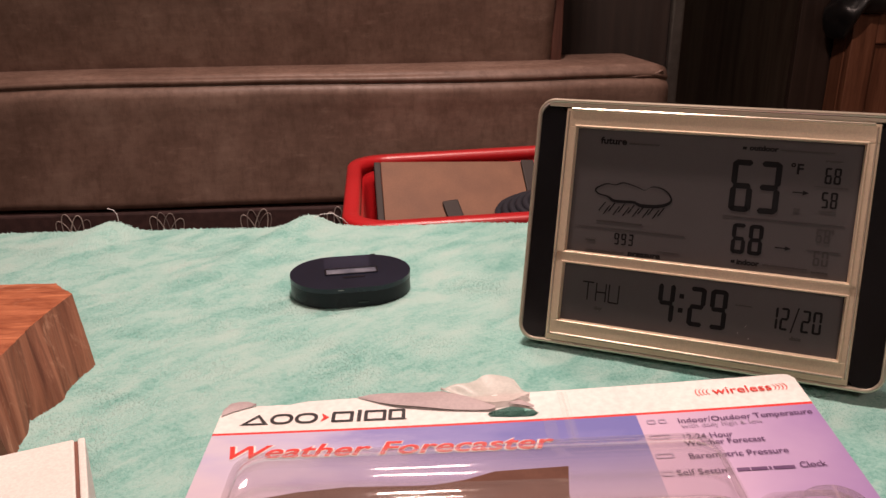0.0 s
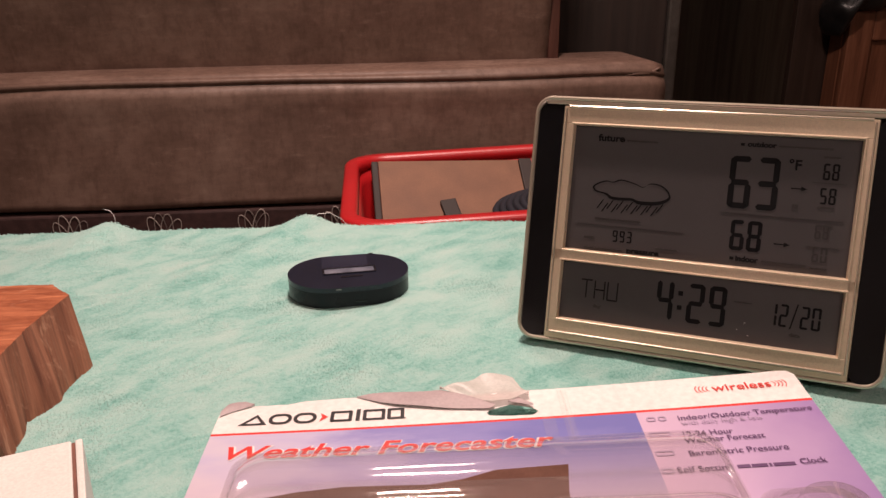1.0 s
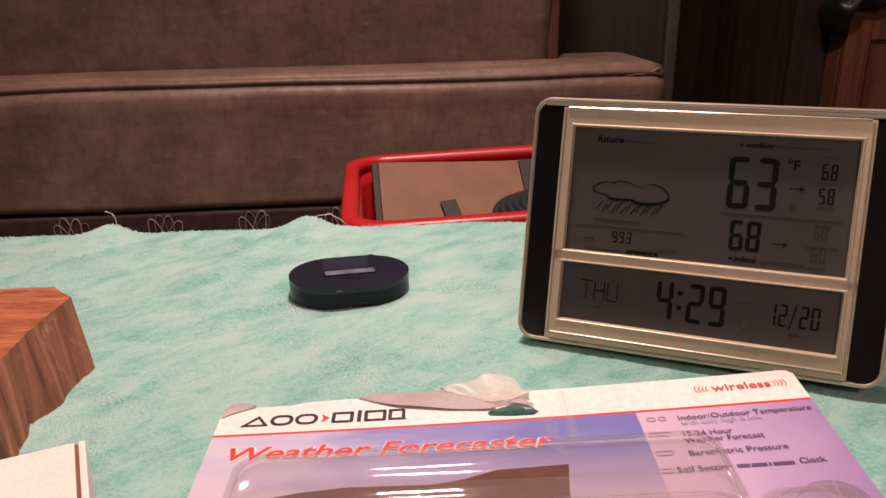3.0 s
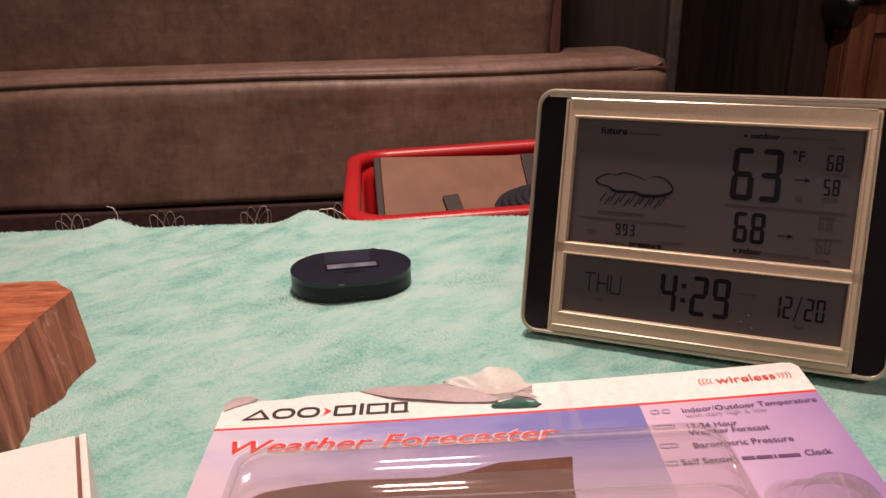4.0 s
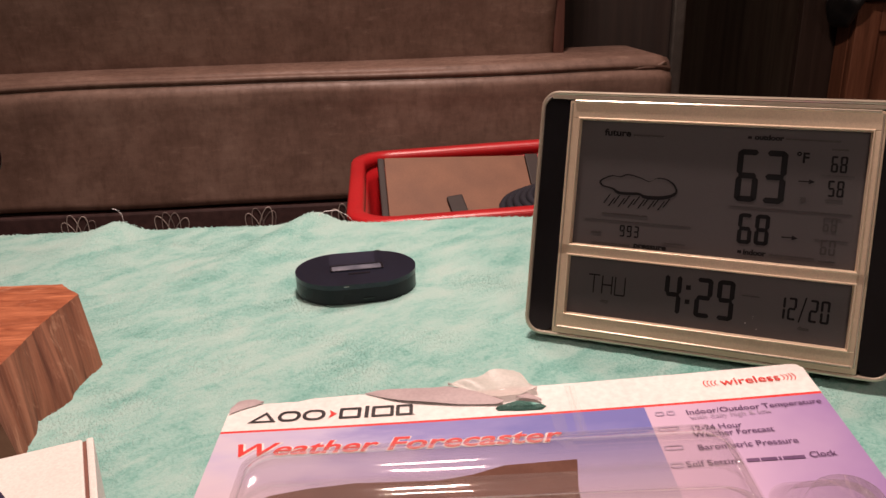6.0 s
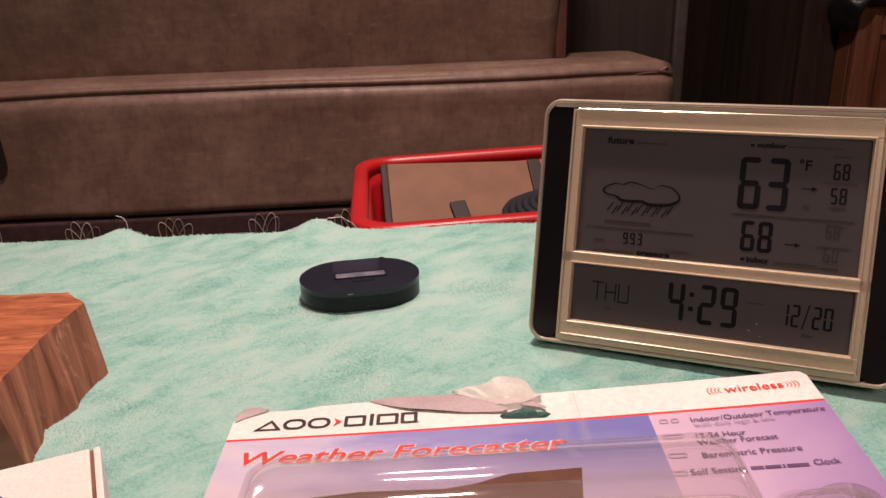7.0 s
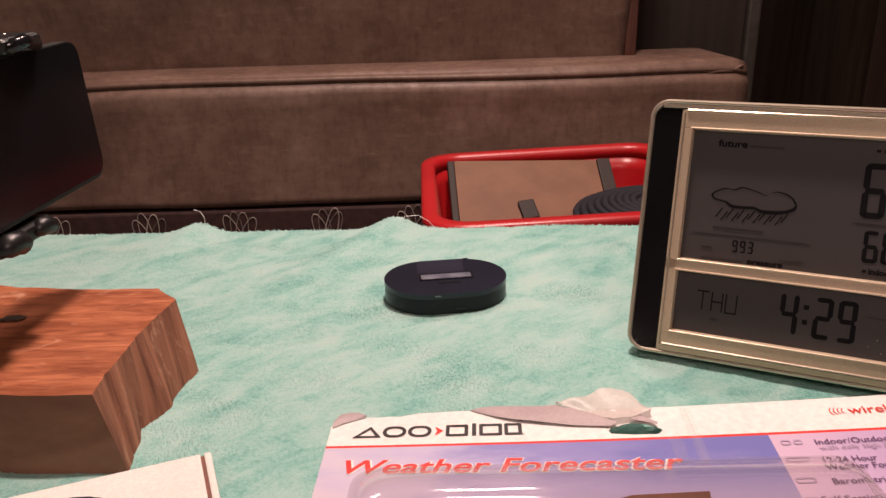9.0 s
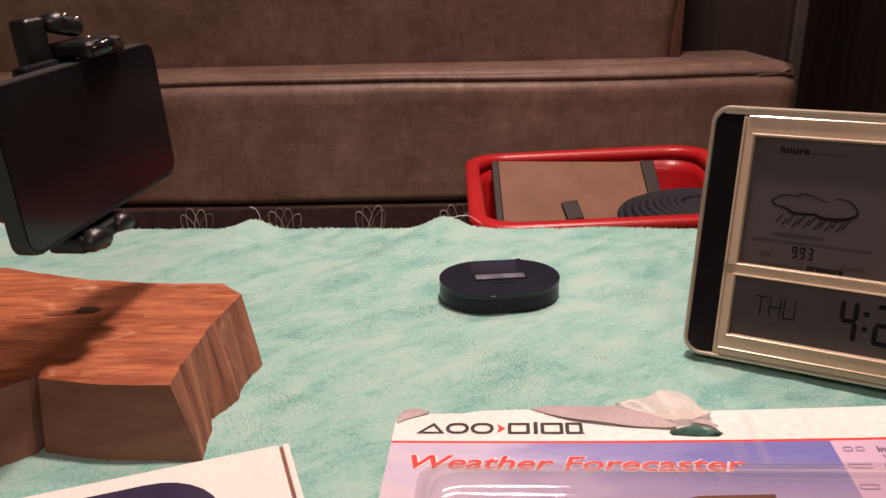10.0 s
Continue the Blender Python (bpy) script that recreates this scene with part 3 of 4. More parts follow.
def make_towel():
    xs = np.arange(-0.70, 0.7001, 0.0025)
    flat = list(np.arange(-0.62, 0.1376, 0.0025))
    over = [(0.140, -0.0008), (0.1424, -0.0024), (0.1442, -0.0052), (0.1452, -0.010), (0.1455, -0.03), (0.146, -0.07)]
    verts, nx = [], len(xs)
    for y in flat:
        for x in xs:
            verts.append((x, y, towel_height(x, y)))
    for y, dz in over:
        for x in xs:
            wob = 0.0025 * noise.noise(Vector((x * 11, 4, 0))) + 0.0007 * noise.noise(Vector((x * 90, 4, 0)))
            verts.append((x, y + wob, towel_height(x, 0.137) + dz))
    faces = [(r * nx + c, r * nx + c + 1, (r + 1) * nx + c + 1, (r + 1) * nx + c) for r in range(len(flat) + len(over) - 1) for c in range(nx - 1)]
    me = bpy.data.meshes.new("towel")
    me.from_pydata(verts, [], faces)
    me.materials.append(M_TOWEL)
    me.shade_smooth()
    t = tagged(new("towel", me), "mint green terry towel with brushed nap spread over the table", "towel")
    # standing nap: small leaning tufts, matted flat along the brushed swathes
    rng = np.random.default_rng(5)
    step = 0.00165
    gx, gy = np.meshgrid(np.arange(-0.48, 0.46, step), np.arange(-0.36, 0.1425, step))
    px = gx.ravel() + rng.uniform(-0.8, 0.8, gx.size) * step
    py = gy.ravel() + rng.uniform(-0.8, 0.8, gx.size) * step
    tufts = np.empty((px.size, 4, 3))
    for i in range(px.size):
        x, y = px[i], py[i]
        flow = noise.noise(Vector((x * 9 - y * 3, y * 20 + x * 4, 2.0)))
        mat_down = noise.noise(Vector((x * 24, y * 46 + x * 8, 6.0)))
        h = 0.00062 + 0.00030 * max(-1.0, min(1.0, mat_down * 2.2))
        a = 2.6 + 1.6 * flow
        z = towel_height(x, y) if y < 0.1375 else towel_height(x, 0.137) - 0.001
        turn = 6.283 * ((i * 0.618) % 1.0)
        r = 0.0009
        for k in range(3):
            tufts[i, k] = (x + r * math.cos(turn + 2.094 * k), y + r * math.sin(turn + 2.094 * k), z - 0.0002)
        tufts[i, 3] = (x + 0.9 * h * math.cos(a), y + 0.9 * h * math.sin(a), z + h)
    tufts[:, 3, 2] += rng.uniform(-0.0002, 0.0003, px.size)
    base = np.arange(px.size)[:, None] * 4
    faces = np.concatenate([base + f for f in ([0, 1, 3], [1, 2, 3], [2, 0, 3])])
    nap = bpy.data.meshes.new("nap")
    nap.from_pydata(tufts.reshape(-1, 3).tolist(), [], faces.tolist())
    nap.materials.append(M_TOWEL)
    nap.shade_smooth()
    ob = new("nap", nap)
    ob.parent = t
    tagged(ob, "short mint terry nap", kind="stuff")
    for x0, pts in ((-0.186, [(0, 0.134, -0.002), (0.0008, 0.1355, 0.004), (-0.0002, 0.1365, 0.008), (-0.003, 0.1375, 0.0115), (-0.008, 0.138, 0.013)]), (-0.018, [(-0.006, 0.132, 0.0), (0.002, 0.134, 0.004), (0.012, 0.136, 0.004), (0.021, 0.137, -0.002), (0.027, 0.139, -0.010)])):
        zb = towel_height(x0, 0.134)
        part("loose_thread", tube([(x0 + a, y, zb + c) for a, y, c in pts], 0.00022, 4), M_WHITE_INK, t)
    return t


make_towel()


# ---- red tote with its contents, on the seat ----
def make_bin():
    b = thing("storage_bin", pose(0.152, 0.355, 0.431, 0, -2.0, 1.8), "red plastic storage bin with rolled rim, half full", "bin")
    H, X, Y = 0.303, 0.1475, 0.140

    def shell(prof, closed):
        bm = bmesh.new()
        rows = []
        for inset, z in prof:
            rows.append([bm.verts.new((x, y, z)) for x, y in rounded_rect(-X + inset, -Y + inset, X - inset, Y - inset, 0.042 - inset * 0.5, 7)])
        n = len(rows[0])
        for a, c in zip(rows, rows[1:] + ([rows[0]] if not closed else [])):
            for k in range(n):
                bm.faces.new((a[k], a[(k + 1) % n], c[(k + 1) % n], c[k]))
        if closed:
            bm.faces.new(rows[0])
            bm.faces.new(rows[-1][::-1])
        return bm

    part("tub", shell([(0.030, 0.0), (0.008, H - 0.035), (0.006, H - 0.014), (0.012, H - 0.013), (0.016, H - 0.03), (0.036, 0.006)], True), M_RED, b, smooth=True)
    part("rim", shell([(0.006, H - 0.017), (-0.004, H - 0.014), (-0.0045, H - 0.003), (-0.002, H), (0.010, H), (0.0128, H - 0.004), (0.0135, H - 0.0125)], False), M_RED, b, "rolled red rim", smooth=True)
    # tan board leaning inside
    board = thing("framed_board", pose(0.136, 0.424, 0.697, 33, 2, 5.14), "tan board with dark edges leaning inside the red bin", "board")
    part("panel", box((-0.106, -0.100, -0.004), (0.073, 0.052, 0.0), 0.001), M_BOARD, board)
    part("edge_strip", box((-0.1145, -0.100, -0.010), (-0.1065, 0.050, 0.002), 0.0015), M_BOARD_EDGE, board)
    part("edge_strip", box((0.0735, -0.100, -0.010), (0.090, 0.053, 0.002), 0.0015), M_BOARD_EDGE, board)
    part("dark_tab", box((-0.010, -0.016, 0.0005), (0.010, 0.012, 0.006), 0.002, m=Matrix.Translation((-0.024, -0.028, 0.0)) @ Matrix.Rotation(radians(10), 4, "Z")), M_BOARD_EDGE, board)
    # coiled webbing
    coil = thing("webbing_coil", pose(0.255, 0.345, 0.688, 10, 2, 0), "coiled dark navy ribbed webbing in the red bin", "strap")
    for i in range(9):
        r = 0.088 - i * 0.0072
        pts = [(r * 1.05 * math.cos(a), r * 0.72 * math.sin(a), 0.002 + 0.018 * (1 - ((8 - i) / 8) ** 2)) for a in np.linspace(0, math.tau, 41)]
        part("turn", tube(pts, 0.0046, 7), M_NAVY, coil, smooth=True)
    part("core", prism(stadium(0, 0, 0.06, 0.045), -0.08, 0.021, 0.006), M_NAVY, coil)


make_bin()


# ---- small black stadium-shaped device ----
def make_device():
    d = thing("mobile_hotspot", pose(0.0165, -0.0005, Z, 0, 0, 7.5), "small navy-black stadium-shaped plastic device on the towel", "device")
    part("lower_shell", prism(stadium(0, 0, 0.0824, 0.0594, 40), 0.0002, 0.0108), M_DEVICE_SIDE, d, smooth=False)
    part("upper_shell", prism(stadium(0, 0, 0.0828, 0.0598, 40), 0.0109, 0.0142, 0.0004, 2), M_DEVICE, d)
    part("gloss_panel", prism([(-0.0178, 0.0062), (0.0140, 0.0062), (0.0150, 0.0292), (-0.0172, 0.0292)], 0.0141, 0.01428), M_DEVICE_PANEL, d, "glossy blue-black panel behind the window")
    part("display_window", prism(rounded_rect(-0.0165, -0.0045, 0.0175, 0.0042, 0.0008, 3), 0.0141, 0.01435), M_DEVICE_GLASS, d, "smoked grey display window")
    part("window_frame", ring(rounded_rect(-0.0178, -0.0058, 0.0188, 0.0054, 0.0012, 3), rounded_rect(-0.0165, -0.0045, 0.0175, 0.0042, 0.0008, 3), 0.0141, 0.0147), M_DEVICE_SIDE, d)
    part("button", prism(rounded_rect(-0.006, -0.0125, 0.009, -0.0100, 0.001, 4), 0.0141, 0.0144), M_DEVICE_SIDE, d)
    part("notch", box((0.0165, 0.0285, 0.0135), (0.0200, 0.0300, 0.0146), 0.0003), M_GLOSS_BLACK, d)
    part("catch", box((-0.0105, -0.0301, 0.0126), (-0.0068, -0.0290, 0.0133), 0.0002), M_CHROME, d, "small bright catch on the rim")
    part("led_slit", box((0.002, -0.0301, 0.0030), (0.0095, -0.0288, 0.0042), 0.0003), M_GLOSS_BLACK, d)


make_device()


# ---- weather display ----
def make_display():
    W, H = 0.1953, 0.1430
    s = thing("weather_station", pose(0.1210, -0.0869, 0.7562, -15.6, -0.96, -25.6), "champagne-framed digital weather display leaning on its stand", "weather display")
    part("back_shell", prism(rounded_rect(0.002, 0.002, W - 0.002, H - 0.002, 0.008, 6), -0.020, -0.0042, plane="xz"), M_MATT_BLACK, s)
    bm = bmesh.new()
    rows = []
    for inset, y in ((0.0, 0.007), (0.0, 0.0004), (0.0002, -0.0005), (0.0006, -0.0011), (0.0012, -0.0014), (0.0018, -0.0013), (0.0023, -0.0009), (0.0027, -0.0002), (0.0029, 0.003)):
        rows.append([bm.verts.new((x, y, z)) for x, z in rounded_rect(inset - 0.0006, inset, W - inset, H - inset, 0.010 - inset * 0.8, 6)])
    n = len(rows[0])
    for a, c in zip(rows, rows[1:]):
        for k in range(n):
            bm.faces.new((a[k], a[(k + 1) % n], c[(k + 1) % n], c[k]))
    part("rim", bm, M_GOLD_RIM, s, "bright silver-gold outer rim")
    part("side_strip", prism(rounded_rect(0.0022, 0.0026, 0.0165, H - 0.0050, 0.005, 5), -0.004, 0.0006, plane="xz"), M_GLOSS_BLACK, s, "gloss black side strip")
    part("side_strip", prism(rounded_rect(W - 0.0172, 0.0026, W - 0.0028, H - 0.0050, 0.005, 5), -0.004, 0.0006, plane="xz"), M_GLOSS_BLACK, s, "gloss black side strip")
    x0, x1 = 0.0237, 0.1716
    wins = ((0.0561, 0.1268), (0.0152, 0.0483))
    # bezel with two openings, built from bars
    L, R = 0.0166, W - 0.0174
    bez = part("bezel", box((L, -0.001, 0.1268 + 0.0008), (R, 0.004, H - 0.0054), 0.0006), M_GOLD, s, "champagne plastic bezel")
    part("top_rail", box((0.006, -0.0012, H - 0.0048), (W - 0.006, 0.004, H - 0.0026), 0.0005), M_GOLD_RIM, s)
    for lo, hi in (((L, -0.001, 0.0027), (R, 0.004, 0.0144)), ((L, -0.001, 0.0491), (R, 0.004, 0.0553)), ((L, -0.001, 0.0144), (x0 - 0.0008, 0.004, 0.1276)), ((x1 + 0.0008, -0.001, 0.0144), (R, 0.004, 0.1276))):
        part("bezel_bar", box(lo, hi, 0.0004), M_GOLD, bez)
    for z0, z1 in wins:
        # bevelled lip round the window
        bm = bmesh.new()
        loops = []
        for off, y in ((0.0019, -0.0009), (0.0017, -0.0013), (0.0013, -0.0015), (0.0009, -0.0015), (0.0007, -0.0013), (0.0006, -0.0008), (0.0, 0.0028)):
            loops.append([bm.verts.new((x, y, z)) for x, z in ((x0 - off, z0 - off * 0.9), (x1 + off, z0 - off * 0.9), (x1 + off, z1 + off * 0.9), (x0 - off, z1 + off * 0.9))])
        for a, c in zip(loops, loops[1:]):
            for k in range(4):
                bm.faces.new((a[k], a[(k + 1) % 4], c[(k + 1) % 4], c[k]))
        part("window_lip", bm, M_GOLD, s, "raised champagne lip round the screen")
        part("lcd_screen", box((x0 - 0.001, 0.0024, z0 - 0.001), (x1 + 0.001, 0.0035, z1 + 0.001)), M_LCD, s, "dim grey liquid crystal screen")
    for z in (0.0064, H - 0.0058):
        part("ridge", tube([(L + 0.003, -0.0012, z), (R - 0.003, -0.0012, z)], 0.0008, 8), M_GOLD_RIM, s)
    for x in (L + 0.0016, R - 0.0016):
        part("ridge", tube([(x, -0.0012, 0.006), (x, -0.0012, H - 0.007)], 0.0005, 6), M_GOLD_RIM, s)
    # prop behind
    part("stand", box((0.06, 0.020, 0.004), (0.13, 0.024, 0.085), 0.001, m=Matrix.Translation((0, 0.012, 0)) @ Matrix.Rotation(radians(-24), 4, "X")), M_MATT_BLACK, s)
    y = 0.0022

    def at(u, v):
        """u across the screens from 0 to 1, v down from the upper screen's top in metres."""
        return Matrix.Translation((x0 + u * (x1 - x0), y, 0.1268 - v))

    up = Matrix.Rotation(radians(90), 4, "X")
    # readings
    def figures(text, height, u, v, pitch, stroke, ink, wide=0.44):
        x = 0.0
        for ch in text:
            first = None
            for k in range(len(SEGMENTS.get(ch, {":": "ab"}.get(ch, "a")))):
                bm = digits(ch, height, at(u, v) @ Matrix.Translation((x, 0, 0)), pitch, stroke, wide, k)
                if first:
                    part("segment", bm, ink, first)
                else:
                    first = part("digit", bm, ink, s)
            x += height * {":": stroke * 2.0, "/": pitch * 0.9}.get(ch, pitch)

    figures("63", 0.0280, 0.580, 0.0395, 0.485, 0.110, M_LCD_INK, 0.405)
    figures("68", 0.0165, 0.605, 0.0622, 0.52, 0.13, M_LCD_INK)
    figures("993", 0.0066, 0.180, 0.0646, 0.60, 0.13, M_LCD_INK)
    figures("4:29", 0.0222, 0.369, 0.1052, 0.515, 0.115, M_LCD_INK, 0.41)
    figures("12/20", 0.0122, 0.765, 0.1004, 0.45, 0.10, M_LCD_INK, 0.36)
    figures("68", 0.0085, 0.888, 0.0212, 0.50, 0.12, M_LCD_INK, 0.40)
    figures("58", 0.0085, 0.886, 0.0338, 0.50, 0.12, M_LCD_INK, 0.40)
    figures("68", 0.0075, 0.884, 0.0520, 0.50, 0.12, M_LCD_FAINT, 0.40)
    figures("60", 0.0080, 0.884, 0.0642, 0.50, 0.12, M_LCD_FAINT, 0.40)
    # THU in thin strokes
    bm = bmesh.new()
    h, st = 0.0105, 0.0008
    bars = [((0, h), (0.0075, h)), ((0.0037, 0), (0.0037, h)), ((0.0095, 0), (0.0095, h)), ((0.0160, 0), (0.0160, h)), ((0.0095, h / 2), (0.0160, h / 2)), ((0.0182, 0), (0.0182, h)), ((0.0247, 0), (0.0247, h)), ((0.0182, 0), (0.0247, 0))]
    for (xa, za), (xb, zb) in bars:
        dx, dz = (0, st / 2) if za == zb else (st / 2, 0)
        polygon(bm, [(xa - dx, 0, za - dz), (xb + dx, 0, zb - dz) if za == zb else (xa + dx, 0, za - dz), (xb + dx, 0, zb + dz), (xa - dx, 0, za + dz) if za == zb else (xb - dx, 0, zb + dz)])
    bmesh.ops.transform(bm, matrix=at(0.078, 0.0985) @ Matrix.Scale(0.85, 4, (1, 0, 0)) @ Matrix.Shear("XZ", 4, (0, 0)), verts=bm.verts)
    part("reading", bm, M_LCD_INK, s, "thin day letters THU")
    for txt, hh, u, v, wd, ink in (("future", 0.0036, 0.090, 0.0078, 0.0150, M_LCD_INK), ("outdoor", 0.0026, 0.630, 0.0062, 0.0145, M_LCD_INK), ("indoor", 0.0028, 0.632, 0.0678, 0.0115, M_LCD_INK), ("pressure", 0.0028, 0.238, 0.0700, 0.0180, M_LCD_INK), ("day", 0.0019, 0.130, 0.1035, 0.0050, M_LCD_FAINT), ("date", 0.0019, 0.840, 0.1050, 0.0058, M_LCD_FAINT), ("°F", 0.0052, 0.775, 0.0170, 0.0062, M_LCD_INK)):
        part("caption", letters(txt, hh, at(u, v) @ up, bold=0.00018, width=wd), ink, s)
    # unreadable words as bars, rules and arrows
    for u, v, w, hh, ink in ((0.20, 0.0075, 0.017, 0.0010, M_LCD_FAINT), (0.735, 0.0058, 0.026, 0.0010, M_LCD_FAINT), (0.607, 0.0060, 0.002, 0.0014, M_LCD_INK), (0.105, 0.0525, 0.026, 0.0010, M_LCD_FAINT), (0.035, 0.0560, 0.060, 0.0003, M_LCD_FAINT), (0.075, 0.0698, 0.022, 0.0010, M_LCD_FAINT), (0.345, 0.0665, 0.012, 0.0010, M_LCD_FAINT), (0.07, 0.0640, 0.006, 0.0014, M_LCD_FAINT), (0.612, 0.0674, 0.002, 0.0016, M_LCD_INK), (0.72, 0.0672, 0.022, 0.0010, M_LCD_FAINT), (0.565, 0.0425, 0.060, 0.0003, M_LCD_FAINT), (0.86, 0.0230, 0.016, 0.0003, M_LCD_FAINT), (0.86, 0.0565, 0.016, 0.0003, M_LCD_FAINT), (0.885, 0.0100, 0.008, 0.0010, M_LCD_FAINT), (0.882, 0.0360, 0.008, 0.0009, M_LCD_FAINT), (0.885, 0.0455, 0.008, 0.0009, M_LCD_FAINT), (0.882, 0.0680, 0.008, 0.0009, M_LCD_FAINT), (0.800, 0.0372, 0.003, 0.0022, M_LCD_FAINT), (0.645, 0.0905, 0.009, 0.0008, M_LCD_FAINT)):
        part("printed_bar", box((0, -0.00005, 0), (w, 0.0002, hh), m=at(u, v)), ink, s)
    for u, v in ((0.79, 0.0270), (0.755, 0.0570)):
        bm = bmesh.new()
        polygon(bm, [(0, 0, 0.0006), (0.005, 0, 0.0006), (0.005, 0, 0.0016), (0.008, 0, 0.0003), (0.005, 0, -0.0010), (0.005, 0, 0.0), (0, 0, 0.0)])
        bmesh.ops.transform(bm, matrix=at(u, v), verts=bm.verts)
        part("arrow", bm, M_LCD_INK, s)
    for u, v in ((0.665, 0.1052), (0.705, 0.1078), (0.69, 0.1012)):
        part("dust_speck", box((-0.0002, -0.0001, 0), (0.0002, 0.0, 0.0003), m=at(u, v)), M_WHITE_INK, s)
    # cloud outline, thicker below, and rain
    knots = [(67, 8), (63, -4), (50, -13), (32, -15), (19, -8), (4, -13), (-20, -18), (-34, -13), (-50, -14), (-69, -4), (-64, 5), (-46, 9), (-36, 16), (-18, 17), (2, 16), (13, 21), (36, 21), (55, 17)]
    cloud = []
    for i in range(61):
        f = i / 60 * len(knots)
        a, t = int(f), f - int(f)
        p0, p1, p2, p3 = [Vector((*knots[(a + k) % len(knots)], 0)) for k in (-1, 0, 1, 2)]
        q = 0.5 * (2 * p1 + (p2 - p0) * t + (2 * p0 - 5 * p1 + 4 * p2 - p3) * t * t + (3 * p1 - p0 - 3 * p2 + p3) * t ** 3)
        cloud.append((q.x * 0.00029, -q.y * 0.00031))
    bm = bmesh.new()
    for i in range(60):
        (xa, za), (xb, zb) = cloud[i], cloud[i + 1]
        ka, kb = [0.88 if z > 0 else 0.72 for z in (za, zb)]
        polygon(bm, [(xa, 0, za), (xb, 0, zb), (xb * 0.95, 0, zb * kb), (xa * 0.95, 0, za * ka)])
    bmesh.ops.transform(bm, matrix=at(0.236, 0.0350) @ Matrix.Scale(1.1, 4), verts=bm.verts)
    part("cloud_symbol", bm, M_LCD_INK, s, "rain cloud outline symbol")
    for i in range(13):
        bm = bmesh.new()
        xr, dz = -0.0145 + i * 0.0024, -0.0015 * (i % 2)
        polygon(bm, [(xr, 0, dz), (xr + 0.0007, 0, dz), (xr - 0.0021, 0, dz - 0.0045), (xr - 0.0028, 0, dz - 0.0045)])
        bmesh.ops.transform(bm, matrix=at(0.242, 0.0410) @ Matrix.Scale(1.15, 4), verts=bm.verts)
        part("rain_stroke", bm, M_LCD_INK, s)


make_display()


# ---- blister card ----
CARD = pose(-0.0397, -0.1553, Z + 0.001, 0, 0, -1.773)


def card_z(u, v):
    """Height of the card above the towel: lifted towards the display, slightly bowed along its length."""
    lift = 0.0158 * min(1.0, max(0.0, u / 0.30)) * max(0.0, 1 - max(v, 0.0) / 0.16)
    bow = 0.0018 * ((u - 0.145) / 0.145) ** 2 - 0.0008
    return 0.0014 + lift + bow * max(0.0, 1 - v / 0.16)


def card_sheet(u0, u1, v0, v1, lift=0.0, top=None, nu=60, nv=14, foot=None):
    """A strip of card following its bow; v runs down from the top edge. top: function of u giving the upper edge."""
    bm = bmesh.new()
    rows = []
    for j in range(nv + 1):
        row = []
        for i in range(nu + 1):
            u = u0 + (u1 - u0) * i / nu
            va = top(u) if top else v0
            v = va + ((foot(u) if foot else v1) - va) * j / nv
            row.append(bm.verts.new((u, -v, card_z(u, v) + lift)))
        rows.append(row)
    for a, c in zip(rows, rows[1:]):
        for i in range(nu):
            bm.faces.new((a[i], a[i + 1], c[i + 1], c[i]))
    return bm


def bowed(bm, lift):
    for v in bm.verts:
        v.co.z += card_z(v.co.x, -v.co.y) + lift
    return bm


def spread(u0, u1, upper, lower, height, nu=24, nv=8):
    """A curved sheet over the card between two edges given as functions of u."""
    bm = bmesh.new()
    rows = []
    for j in range(nv + 1):
        row = []
        for i in range(nu + 1):
            u, t = u0 + (u1 - u0) * i / nu, j / nv
            v = upper(u) + (lower(u) - upper(u)) * t
            row.append(bm.verts.new((u, -v, card_z(u, v) + height(i / nu, t))))
        rows.append(row)
    for a, d in zip(rows, rows[1:]):
        for i in range(nu):
            bm.faces.new((a[i], a[i + 1], d[i + 1], d[i]))
    return bm


def along(*knots):
    return lambda u: float(np.interp(u, [k[0] for k in knots], [k[1] for k in knots]))


